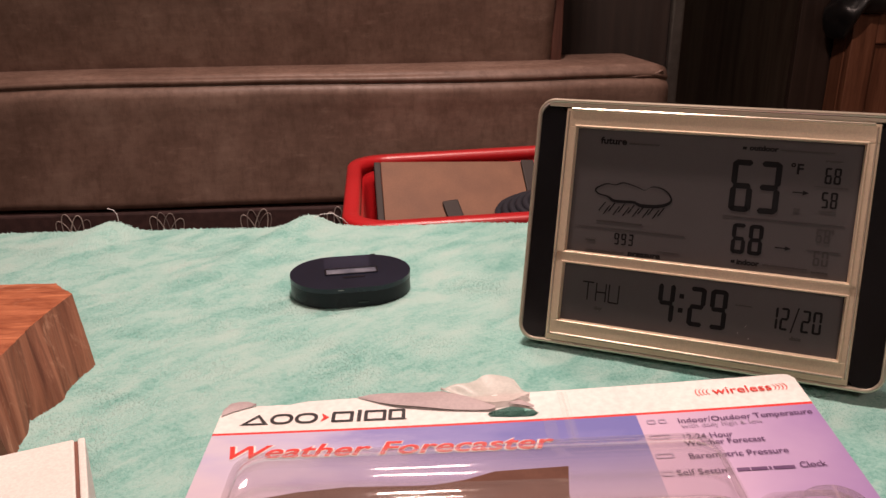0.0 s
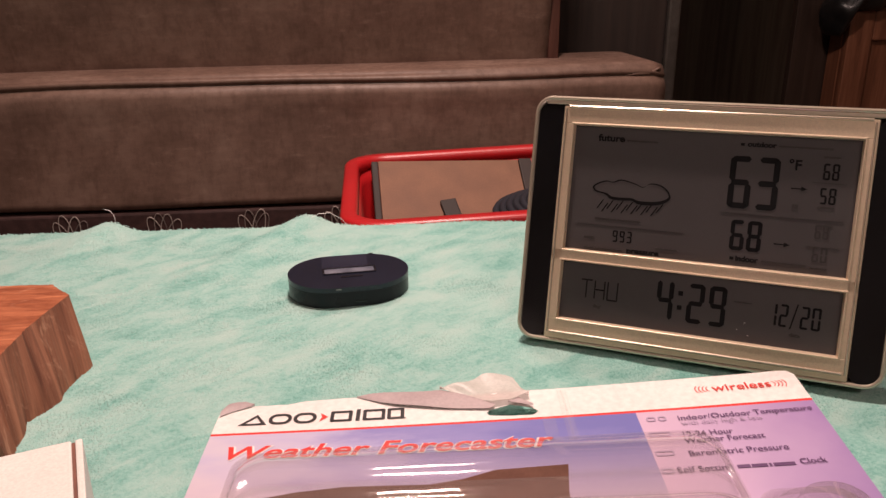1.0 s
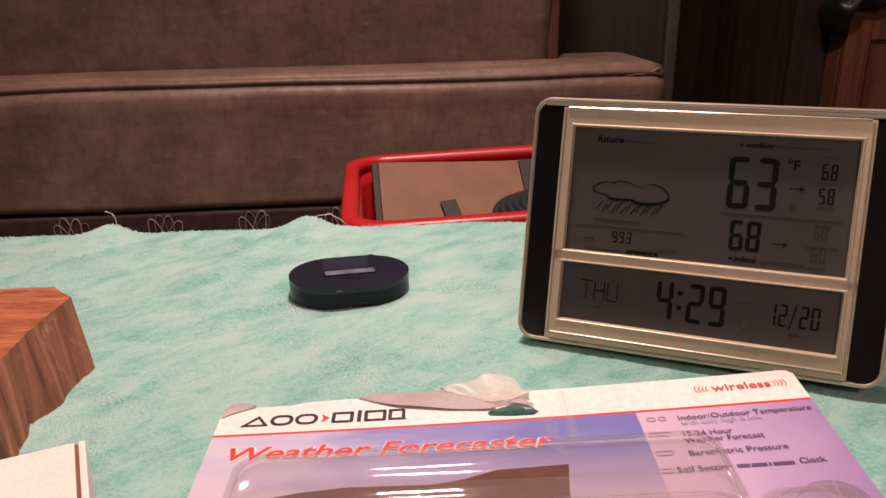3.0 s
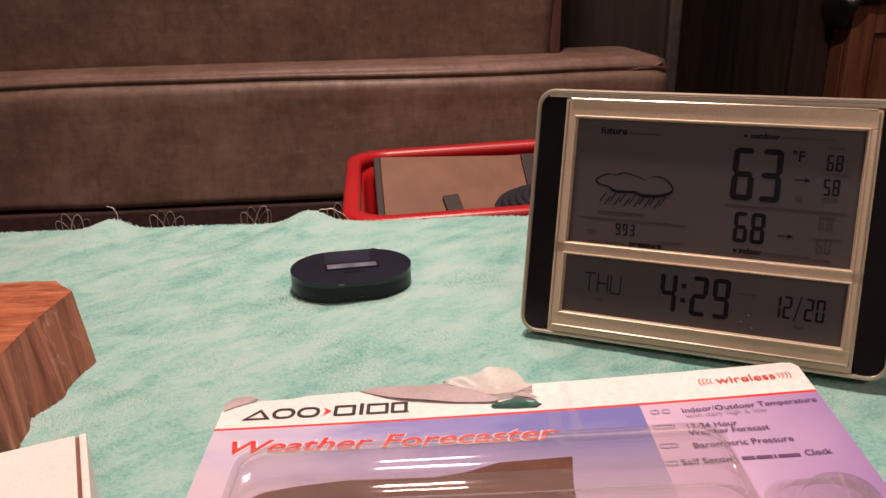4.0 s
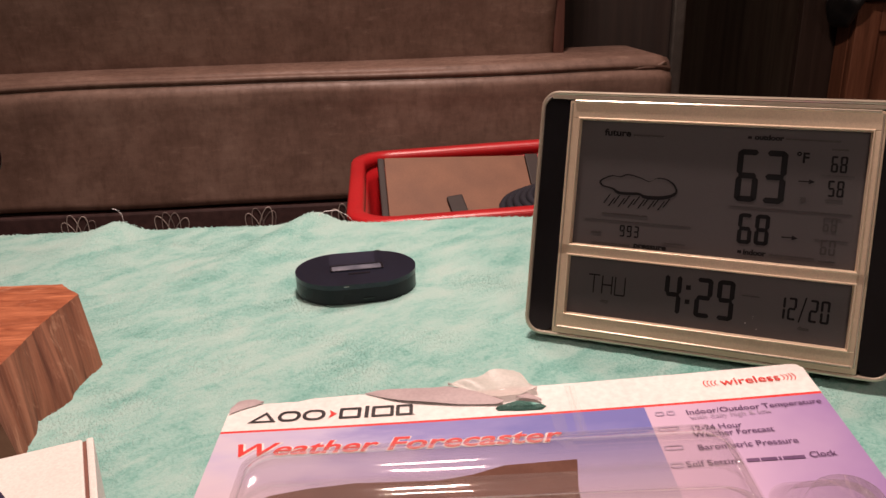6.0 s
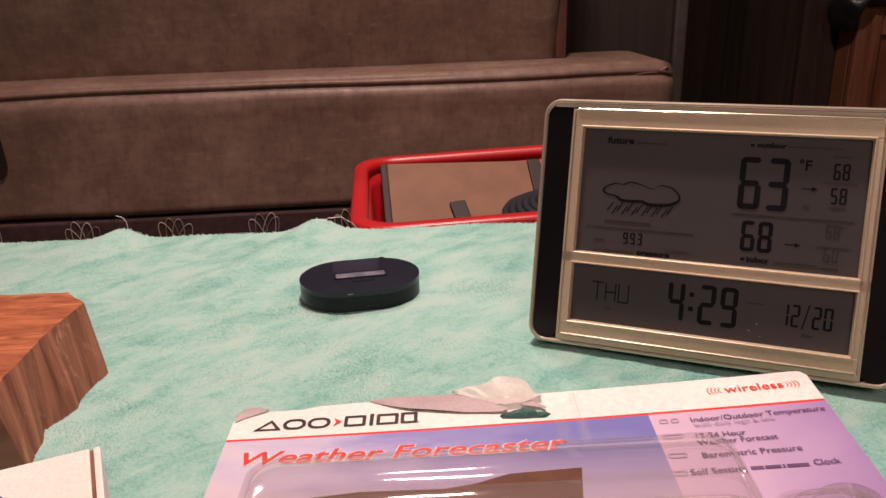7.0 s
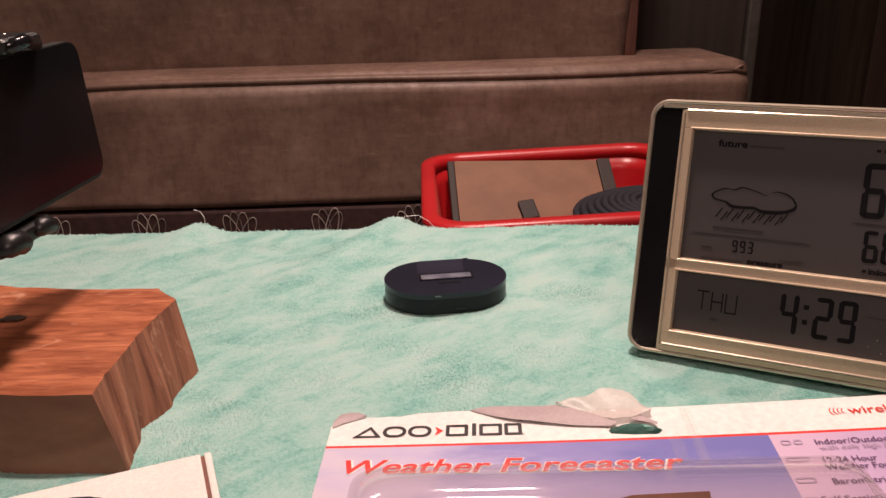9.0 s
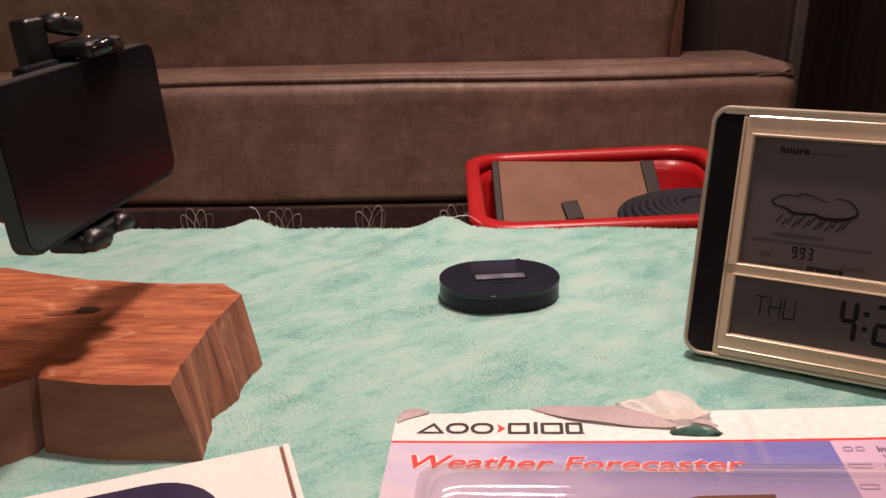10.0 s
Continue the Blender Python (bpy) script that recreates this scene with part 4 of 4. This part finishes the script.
def make_card():
    c = thing("blister_card", CARD, "torn blister pack card printed with sky, its clear plastic shell empty", "packaging")
    CW, CH, RED = 0.2894, 0.215, 0.0244

    # torn upper edge, notched under the hang slot and rounded at its corners
    rim = along((0, 0.0085), (0.0008, 0.0060), (0.003, 0.0030), (0.007, 0.0014), (0.014, 0.0010), (0.033, 0.0009), (0.042, -0.0014), (0.061, -0.0024), (0.068, -0.0021), (0.100, -0.0010), (0.130, 0.0020), (0.153, 0.0012), (0.284, 0.0010), (0.2875, 0.0019), (0.2890, 0.0034), (0.2894, 0.0052))

    def top_edge(u):
        return rim(u) + 0.0006 * noise.noise(Vector((u * 160, 0, 0))) * (0.02 < u < 0.17)

    slot0, slot1 = 0.1332, 0.1580
    slot_top = along((slot0, 0.0180), (0.1345, 0.0164), (0.1400, 0.0142), (0.1450, 0.0127), (0.1500, 0.0140), (0.1560, 0.0168), (slot1, 0.0190))
    slot_foot = along((slot0, 0.0188), (0.1340, 0.0206), (0.1440, 0.0219), (0.1554, 0.0222), (slot1, 0.0196))
    part("card_body", card_sheet(0, CW, RED - 0.0005, CH, -0.0006), M_CARD_BACK, c)
    part("white_band", card_sheet(0, slot0, 0, RED, 0.0, top_edge, 60, 8), M_WHITE_CARD, c, "glossy white printed band")
    part("white_band", card_sheet(slot1, CW, 0, RED, 0.0, top_edge, 60, 8), M_WHITE_CARD, c)
    part("white_band", card_sheet(slot0, slot1, 0, RED, 0.0, slot_foot, 24, 3), M_WHITE_CARD, c)
    part("white_band", card_sheet(slot0, slot1, 0, 0.0148, 0.0, top_edge, 24, 3, slot_top), M_WHITE_CARD, c)
    part("red_line", card_sheet(0, CW, RED, RED + 0.0017, 0.0, None, 60, 2), M_RED_INK, c)
    part("sky_print", card_sheet(0, 0.204, RED + 0.0017, CH, 0.0, None, 50, 20), M_SKY, c, "violet sky print")
    part("lilac_print", card_sheet(0.204, CW, RED + 0.0017, CH, 0.0, None, 30, 20), M_LILAC, c, "lilac feature column deepening to violet")
    # torn flap folded back over the band, its underside with shade put into the grey
    flap_low = along((0.068, -0.0019), (0.0741, 0.0013), (0.0810, 0.0052), (0.0887, 0.0082), (0.1037, 0.0117), (0.1149, 0.0140), (0.1340, 0.0163), (0.1372, 0.0150))
    flap_up = along((0.068, -0.0021), (0.0738, -0.0035), (0.0884, -0.0031), (0.105, -0.0030), (0.1109, -0.0033), (0.1230, 0.0035), (0.1372, 0.0128))
    part("torn_flap", spread(0.068, 0.1372, flap_up, flap_low, lambda a, t: 0.0006 + 0.0016 * math.sin(math.pi * (0.15 + 0.7 * t)) * min(1, 5 * a) + 0.0003 * math.sin(9 * a + 4 * t)), M_FLAP, c, "torn flap folded over, underside greyed for shade", smooth=True)
    # crumpled pale film standing up behind the slot
    film_low = along((0.1105, -0.0028), (0.1230, 0.0042), (0.1366, 0.0132), (0.1450, 0.0118), (0.1500, 0.0095), (0.1550, 0.0080))
    film_up = along((0.1105, -0.0034), (0.1180, -0.0064), (0.1252, -0.0088), (0.1290, -0.0110), (0.1330, -0.0149), (0.1400, -0.0160), (0.1461, -0.0171), (0.1499, -0.0140), (0.1515, -0.0060), (0.1529, 0.0010), (0.1550, 0.0052))
    part("torn_film", spread(0.1105, 0.1550, film_up, film_low, lambda a, t: 0.0022 + 0.0014 * math.sin(5 * a + 3.5 * t) + 0.0008 * math.sin(13 * a - 6 * t) - 0.0010 * (1 - t)), M_FILM, c, "crumpled cloudy plastic film", smooth=True)
    part("film_fold", spread(0.1440, 0.1560, along((0.144, 0.0118), (0.1495, 0.0085), (0.156, 0.0150)), along((0.144, 0.0124), (0.1495, 0.0140), (0.156, 0.0170)), lambda a, t: 0.0016 + 0.0006 * math.sin(3 * t)), M_FLAP, c, "small grey fold over the slot", smooth=True)
    part("curled_corner", spread(0.0008, 0.0165, along((0.0008, 0.0050), (0.0032, -0.0006), (0.007, -0.0020), (0.0119, -0.0020), (0.0165, 0.0008)), along((0.0008, 0.0100), (0.006, 0.0062), (0.0165, 0.0012)), lambda a, t: 0.0006 + 0.0009 * math.sin(math.pi * (1 - t) * 0.8)), M_FLAP, c, "curled clear film at the corner", smooth=True)
    for u, wd, v0, v1 in ((0.1690, 0.0050, 0.004, 0.044), (0.1710, 0.0012, 0.004, 0.044), (0.1590, 0.0060, 0.024, 0.044)):
        part("film_edge", card_sheet(u, u + wd, v0, v1, 0.0007, None, 3, 14), M_FILM_THIN, c)

    # brand mark as plain outlined shapes and a red wedge
    mark = part("brand_mark", bowed(box((0.0925, -0.0190, -0.00002), (0.0933, -0.0184, 0.00002)), 0.0003), M_BLACK_INK, c, "black brand mark drawn as plain outlines")
    tilt = Matrix.Translation((0.0116, -0.0184, 0)) @ Matrix.Rotation(radians(-0.5), 4, "Z")

    def stamp(bm, ink=M_BLACK_INK, name="mark_shape"):
        bmesh.ops.transform(bm, matrix=tilt, verts=bm.verts)
        part(name, bowed(bm, 0.0003), ink, mark)

    def tri(k):
        return [(2.1 * k, k), (0.0138 - 2.1 * k, k), (0.0080, 0.0090 - 1.8 * k)]

    stamp(ring(tri(0.0), tri(0.0013), -0.00005, 0.00005))
    for x, w, r in ((0.0142, 0.0114, 0.0043), (0.0264, 0.0114, 0.0043), (0.0446, 0.0108, 0.0010), (0.0606, 0.0110, 0.0010), (0.0726, 0.0084, 0.0010)):
        h = 0.0088 + 0.006 * x
        stamp(ring(rounded_rect(x, 0.0, x + w, h, r, 5), rounded_rect(x + 0.0018, 0.0016, x + w - 0.0018, h - 0.0016, max(0.0004, r - 0.0015), 5), -0.00005, 0.00005))
    stamp(box((0.0572, 0.0, -0.00005), (0.0592, 0.0099, 0.00005)))
    bm = bmesh.new()
    polygon(bm, [(0.0394, 0.0008, 0), (0.0434, 0.0045, 0), (0.0394, 0.0080, 0), (0.0405, 0.0045, 0)])
    stamp(bm, M_RED_INK, "red_wedge")

    def words(text, h, u, v, width, ink, rz=0.0, shear=0.0, bold=0.0, lift=0.0005, label=""):
        bm2 = letters(text, h, pose(u, -v, 0, 0, 0, rz), shear=shear, bold=bold, width=width)
        return part("printed_line", bowed(bm2, lift), ink, c, label)

    words("Weather Forecaster", 0.0094, 0.0110, 0.0458, 0.1510, M_WHITE_INK, -0.6, 0.25, 0.00060, 0.00025)
    words("Weather Forecaster", 0.0094, 0.0110, 0.0458, 0.1510, M_RED_INK, -0.6, 0.25, 0.00022, 0.00045, "red italic title")
    words("wireless", 0.0052, 0.2455, 0.0140, 0.0292, M_RED_INK, 0.3, 0.0, 0.00002, label="red word wireless")
    for k in range(4):
        for side in (-1, 1):
            cx = 0.2436 if side < 0 else 0.2758
            bm = bmesh.new()
            pts = [(cx + side * (0.0018 * k + 0.0028 * (math.cos(a) - 0.6)), -0.0116 + (0.0024 + 0.0003 * k) * math.sin(a)) for a in np.linspace(-1.0, 1.0, 7)]
            for (xa, ya), (xb, yb2) in zip(pts, pts[1:]):
                polygon(bm, [(xa, ya, 0), (xb, yb2, 0), (xb + 0.0005, yb2, 0), (xa + 0.0005, ya, 0)])
            part("radio_arc", bowed(bm, 0.0003), M_RED_INK, c)
    for text, h, u, v, wd, ink in (("Indoor/Outdoor Temperature", 0.0034, 0.2224, 0.0346, 0.0636, M_PURPLE_INK), ("with daily high & low", 0.0030, 0.2227, 0.0384, 0.0384, M_FADED_INK), ("12-24 Hour", 0.0034, 0.2213, 0.0466, 0.0227, M_PURPLE_INK), ("Weather Forecast", 0.0034, 0.2205, 0.0512, 0.0365, M_PURPLE_INK), ("Barometric Pressure", 0.0034, 0.2198, 0.0600, 0.0444, M_PURPLE_INK), ("Self Setting", 0.0034, 0.2113, 0.0705, 0.0242, M_PURPLE_INK), ("Clock", 0.0034, 0.2652, 0.0692, 0.0116, M_PURPLE_INK)):
        words(text, h, u, v, wd, ink, 0.9, 0, 0.00002 if ink == M_PURPLE_INK else 0.0)
    for u0, u1 in ((0.2376, 0.2432), (0.2438, 0.2508), (0.2515, 0.2526), (0.2534, 0.2628)):
        part("printed_bar", bowed(box((u0, -0.0694, -0.00005), (u1, -0.0674, 0.00005)), 0.0003), M_PURPLE_INK, c)
    for u, v, w in ((0.2075, 0.0340, 0.0044), (0.2130, 0.0340, 0.0040), (0.2058, 0.0455, 0.0100), (0.2050, 0.0588, 0.0085), (0.2045, 0.0705, 0.0055)):
        ic = ring(rounded_rect(u, -v, u + w, -v + 0.0034, 0.0012, 4), rounded_rect(u + 0.0008, -v + 0.0008, u + w - 0.0008, -v + 0.0026, 0.0005, 4), -0.00005, 0.00005)
        part("printed_icon", bowed(ic, 0.0003), M_FADED_INK, c)

    # clear shell: rises from its foot to a flat top towards the near side
    def dome(name, x0, x1, v0, v1, rise, inset_far, inset, r):
        bm = bmesh.new()
        rows = []
        prof = [(-0.10, -0.02), (0.0, 0.0), (0.06, 0.12), (0.14, 0.25), (0.26, 0.37), (0.32, 0.41), (0.36, 0.42), (0.40, 0.40), (0.44, 0.375), (0.48, 0.385), (0.53, 0.45), (0.57, 0.49), (0.60, 0.495), (0.64, 0.475), (0.68, 0.46), (0.72, 0.49), (0.82, 0.72), (0.92, 0.93), (1.0, 1.0)]
        for k, h in prof:
            k2 = max(k, 0)
            e = -0.004 if k < 0 else 0
            rows.append([bm.verts.new((x, y, card_z(x, -y) + 0.0015 + h * rise)) for x, y in rounded_rect(x0 + e + inset * k2, -v1 + e + inset * k2, x1 - e - inset * k2, -v0 - e - inset_far * k2, r, 8)])
        n = len(rows[0])
        for a, d in zip(rows, rows[1:]):
            for i in range(n):
                bm.faces.new((a[i], a[(i + 1) % n], d[(i + 1) % n], d[i]))
        bm.faces.new(rows[-1])
        ob = part(name, bm, M_CLEAR, c, "clear plastic blister shell", smooth=True)
        return ob

    dome("blister_shell", 0.0195, 0.232, 0.0465, 0.185, 0.031, 0.078, 0.014, 0.012)
    # flat brown area just below the shell's far slope
    part("brown_sheet", bowed(prism([(0.024, -0.118), (0.158, -0.114), (0.1589, -0.0974), (0.1614, -0.0807), (0.1311, -0.0822), (0.1180, -0.0870), (0.1048, -0.0895), (0.0703, -0.0889), (0.0510, -0.0912), (0.0376, -0.0943), (0.028, -0.101)], 0.0155, 0.0158), 0.0), M_BROWN_SHEET, c, "flat brown sheet under the shell")
    dome("sensor_shell", 0.241, 0.276, 0.0880, 0.180, 0.016, 0.012, 0.005, 0.0115)


make_card()


# ---- wood slab ----
def make_slab():
    s = thing("wood_slab", pose(-0.24, -0.12, Z), "thick reddish cedar slab with sawn and split edges", "wood slab")
    pts = [(-0.303, -0.042), (-0.27, -0.053), (-0.24, -0.061), (-0.202, -0.067), (-0.175, -0.0675), (-0.153, -0.067), (-0.1495, -0.071), (-0.137, -0.083), (-0.1392, -0.098), (-0.1412, -0.112), (-0.1432, -0.130), (-0.1430, -0.150), (-0.1436, -0.170), (-0.142, -0.187), (-0.158, -0.1875), (-0.174, -0.1865), (-0.192, -0.184), (-0.2085, -0.1805), (-0.2105, -0.174), (-0.2125, -0.182), (-0.225, -0.194), (-0.25, -0.205), (-0.29, -0.21), (-0.335, -0.19), (-0.365, -0.14), (-0.362, -0.08), (-0.335, -0.045)]
    out = []
    n = len(pts)
    for i in range(n):
        (xa, ya), (xb, yb) = pts[i], pts[(i + 1) % n]
        k = max(1, int(math.hypot(xb - xa, yb - ya) / 0.0014))
        for j in range(k):
            out.append((xa + (xb - xa) * j / k + 0.24, ya + (yb - ya) * j / k + 0.12))
    T = 0.0375
    # how far the split end stands out at its foot, stepped where splinters broke off
    foot = ((-0.19, 0.0135), (-0.167, 0.0135), (-0.153, 0.0110), (-0.145, 0.0090), (-0.122, 0.0160), (-0.112, 0.0115), (-0.088, 0.0130), (-0.06, 0.0120))
    bm = bmesh.new()
    levels = [0.0, 0.25, 0.5, 0.75, 1.0]
    rows = []
    cx, cy = 0.0, 0.0
    for h in levels:
        row = []
        for x, y in out:
            rag = 0.0005 * noise.noise(Vector((x * 160, y * 160, h * 1.2))) + (0.0008 + 0.0022 * (1 - h)) * noise.noise(Vector((x * 70, y * 70, h * 0.6)))
            front = y < -0.055
            rag *= 0.25 if front else 1.0
            flare = float(np.interp(y - 0.12, [p[0] for p in foot], [p[1] for p in foot])) * (1 - h) if x > 0.085 else 0.0
            if x > 0.085 and not front:
                rag = 0.35 * rag + 0.0007 * noise.noise(Vector((y * 420, 3, h * 0.3))) - 0.0012 * max(0.0, noise.noise(Vector((y * 150, 8, h * 0.2))) - 0.25)
            d = Vector((x - cx, y - cy)).normalized()
            k = 0
            row.append(bm.verts.new((x + d.x * (rag - k) + flare, y + d.y * (rag - k) - (0.016 * (1 - h) if x > 0.085 and not front else 0.007 * (1 - h) if front else 0), h * T - 0.002 * (h == 0) + (0.0006 * noise.noise(Vector((x * 40, y * 40, 7))) if h > 0.9 else 0))))
        rows.append(row)
    m = len(out)
    side = []
    for a, c in zip(rows, rows[1:]):
        for i in range(m):
            side.append(bm.faces.new((a[i], a[(i + 1) % m], c[(i + 1) % m], c[i])))
    top = bm.faces.new(rows[-1])
    bm.faces.new(rows[0][::-1])
    bmesh.ops.recalc_face_normals(bm, faces=bm.faces)
    for f in bm.faces:
        f.smooth = False
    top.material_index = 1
    # sawn front; the left lobe takes its colour too, to paint in the shadow there
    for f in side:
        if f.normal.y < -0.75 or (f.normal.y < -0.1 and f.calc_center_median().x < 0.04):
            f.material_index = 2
    me = bpy.data.meshes.new("slab_body")
    bm.to_mesh(me)
    bm.free()
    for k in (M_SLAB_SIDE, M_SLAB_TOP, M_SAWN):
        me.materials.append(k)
    ob = new("slab_body", me)
    ob.parent = s
    # knot with a crack on top
    bm = bmesh.new()
    ringp = []
    for i in range(18):
        a = math.tau * i / 18
        r = 0.0052 * (1 + 0.75 * noise.noise(Vector((math.cos(a) * 2, math.sin(a) * 2, 5))))
        ringp.append((0.022 + 1.3 * r * math.cos(a), 0.0135 + 0.75 * r * math.sin(a), T + 0.0008))
    polygon(bm, ringp)
    part("knot", bm, M_BARK, s, "dark open knot")
    bm = bmesh.new()
    line = [(0.020 - 0.005 * i, 0.0125 - 0.0014 * i + 0.0016 * math.sin(i * 2.1)) for i in range(8)]
    for i, ((xa, ya), (xb, yb)) in enumerate(zip(line, line[1:])):
        w = 0.0011 * (1 - i / 9)
        polygon(bm, [(xa, ya - w, T + 0.0009), (xa, ya + w, T + 0.0009), (xb, yb + w * 0.8, T + 0.0009), (xb, yb - w * 0.8, T + 0.0009)])
    part("crack", bm, M_BARK, s)
    # splits in the end grain
    rnd = random.Random(9)
    for i in range(3):
        y = -0.040 + 0.013 * i + rnd.uniform(-0.004, 0.004)
        x = 0.0985 if y < 0 else 0.1035
        h0 = rnd.uniform(0.002, 0.012)
        h1 = rnd.uniform(0.02, 0.033)
        part("split", tube([(x + 0.004, y, h0), (x + 0.0025, y + 0.0012, (h0 + h1) / 2), (x, y - 0.0006, h1)], [0.0002, 0.0004, 0.00015], 5), M_BARK, s)


make_slab()


# ---- white box ----
def make_box():
    b = thing("product_box", pose(-0.0765, -0.2345, Z, 0, 0, 21.5), "white cardboard box with a dark rounded print on its lid", "box")
    Wb, Db, Hb = 0.13, 0.105, 0.0395
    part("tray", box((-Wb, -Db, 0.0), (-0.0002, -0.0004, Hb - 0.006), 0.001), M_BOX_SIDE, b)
    lid = part("lid", box((-Wb - 0.0006, -Db - 0.0006, 0.004), (-0.0030, 0.0, Hb), 0.0010), M_BOX, b, "white lid")
    part("board_gap", box((-0.0031, -Db, 0.006), (-0.0018, -0.0012, Hb - 0.0006), 0.0002), M_BOX_GAP, b, "brown raw board line along the lid")
    part("lid_edge", box((-0.0018, -Db - 0.0006, 0.004), (0.0010, 0.0002, Hb - 0.0002), 0.0008), M_BOX, b, "turned white edge of the lid")
    part("lid_print", prism(stadium(-0.067, -0.035, 0.078, 0.052), Hb, Hb + 0.00012), M_BOX_INK, lid, "dark navy rounded product print")


make_box()


# ---- telephone in a clamp on a stand ----
def make_phone():
    far_low = Vector((-0.1768, -0.0552, 0.8600))
    long_way = Vector((-0.1326, -0.9906, -0.0329)).normalized()
    up = Vector((-0.0459, -0.0271, 0.9986))
    up = (up - long_way * up.dot(long_way)).normalized()
    out = long_way.cross(up)
    if out.x < 0:
        out = -out
    m = Matrix((( long_way.x, up.x, out.x, far_low.x), (long_way.y, up.y, out.y, far_low.y), (long_way.z, up.z, out.z, far_low.z), (0, 0, 0, 1)))
    p = thing("smartphone", m, "black smartphone held sideways in a clamp, screen dark", "phone")
    Lp, Hp = 0.132, 0.073
    part("case", prism(rounded_rect(0, -0.0022, Lp + 0.002, Hp, 0.0075, 6), -0.0085, -0.0002, 0.0012), M_PHONE_EDGE, p, "grey edge of the case")
    part("screen", prism(rounded_rect(0.0006, 0.0002, Lp + 0.001, Hp - 0.0006, 0.0070, 6), -0.0010, 0.0004, 0.0003), M_GLOSS_BLACK, p, "black glossy screen")
    part("camera_bump", prism(rounded_rect(0.006, Hp - 0.022, 0.024, Hp - 0.006, 0.003, 4), -0.0105, -0.0084), M_MATT_BLACK, p)
    s = thing("phone_stand", pose(-0.30, -0.02, Z), "black clamp on a jointed arm holding the phone", "tripod")

    def local(bm):
        bmesh.ops.transform(bm, matrix=Matrix.Translation((0.30, 0.02, -Z)) @ m, verts=bm.verts)
        return bm

    def local_point(p):
        return m @ Vector(p) - Vector((-0.30, -0.02, Z))

    part("clamp_back", local(box((0.052, -0.012, -0.020), (0.092, Hp + 0.002, -0.0110), 0.003)), M_MATT_BLACK, s)
    part("post", local(box((0.066, 0.045, -0.024), (0.081, Hp + 0.022, -0.014), 0.003, 3)), M_MATT_BLACK, s)
    lower = part("lower_jaw", local(box((0.058, -0.014, -0.019), (0.100, -0.0052, 0.0020), 0.003, 3)), M_MATT_BLACK, s, "lobed black lower jaw")
    for x0, x1, r in ((0.058, 0.074, 0.0048), (0.080, 0.100, 0.0060)):
        xs = np.linspace(x0, x1, 7)
        pts = [(x, -0.0095 - 0.0010 * math.sin(k * 1.3), 0.0005 + 0.0020 * math.sin(k * 0.5)) for k, x in enumerate(xs)]
        part("lobe", local(tube(pts, [r * q for q in (0.35, 0.8, 1.0, 0.92, 1.0, 0.8, 0.35)], 12)), M_MATT_BLACK, lower, smooth=True)
    upper = part("upper_jaw", local(box((0.034, Hp + 0.0012, -0.019), (0.066, Hp + 0.009, 0.0050), 0.004, 3)), M_MATT_BLACK, s, "black upper jaw")
    part("jaw_lip", local(tube([(0.038, Hp + 0.003, 0.003), (0.050, Hp + 0.006, 0.0055), (0.062, Hp + 0.004, 0.003)], 0.0034, 9)), M_GLOSS_BLACK, upper, smooth=True)
    # knuckle joint with small bright specks beside the post
    part("knuckle", local(tube([(0.045, Hp + 0.012, -0.012), (0.048, Hp + 0.0145, -0.012), (0.054, Hp + 0.016, -0.013), (0.060, Hp + 0.018, -0.014), (0.066, Hp + 0.018, -0.016)], [0.0025, 0.0052, 0.0050, 0.0056, 0.0040], 10)), M_MATT_BLACK, s, "jointed black knuckle", smooth=True)
    for x, yy, r in ((0.0500, 0.0180, 0.0013), (0.0590, 0.0205, 0.0013), (0.0440, 0.0078, 0.0012)):
        part("bright_speck", local(tube([(x, Hp + yy, -0.011), (x - 0.0005, Hp + yy + 0.0005, -0.0078)], r, 8)), M_CHROME, s, "small bright metal speck", smooth=True)
    out_back = [local_point(p) for p in ((0.072, 0.032, -0.019), (0.074, 0.032, -0.05), (0.085, 0.030, -0.11), (0.10, 0.02, -0.18))]
    part("arm", tube(out_back + [Vector((-0.125, -0.175, 0.10)), Vector((-0.14, -0.18, 0.06)), Vector((-0.14, -0.18, 0.012))], [0.007, 0.008, 0.008, 0.008, 0.008, 0.009, 0.010], 12), M_MATT_BLACK, s, smooth=True)
    part("stand_base", prism(stadium(-0.14, -0.18, 0.10, 0.09), 0.0, 0.012, 0.003), M_MATT_BLACK, s)


make_phone()
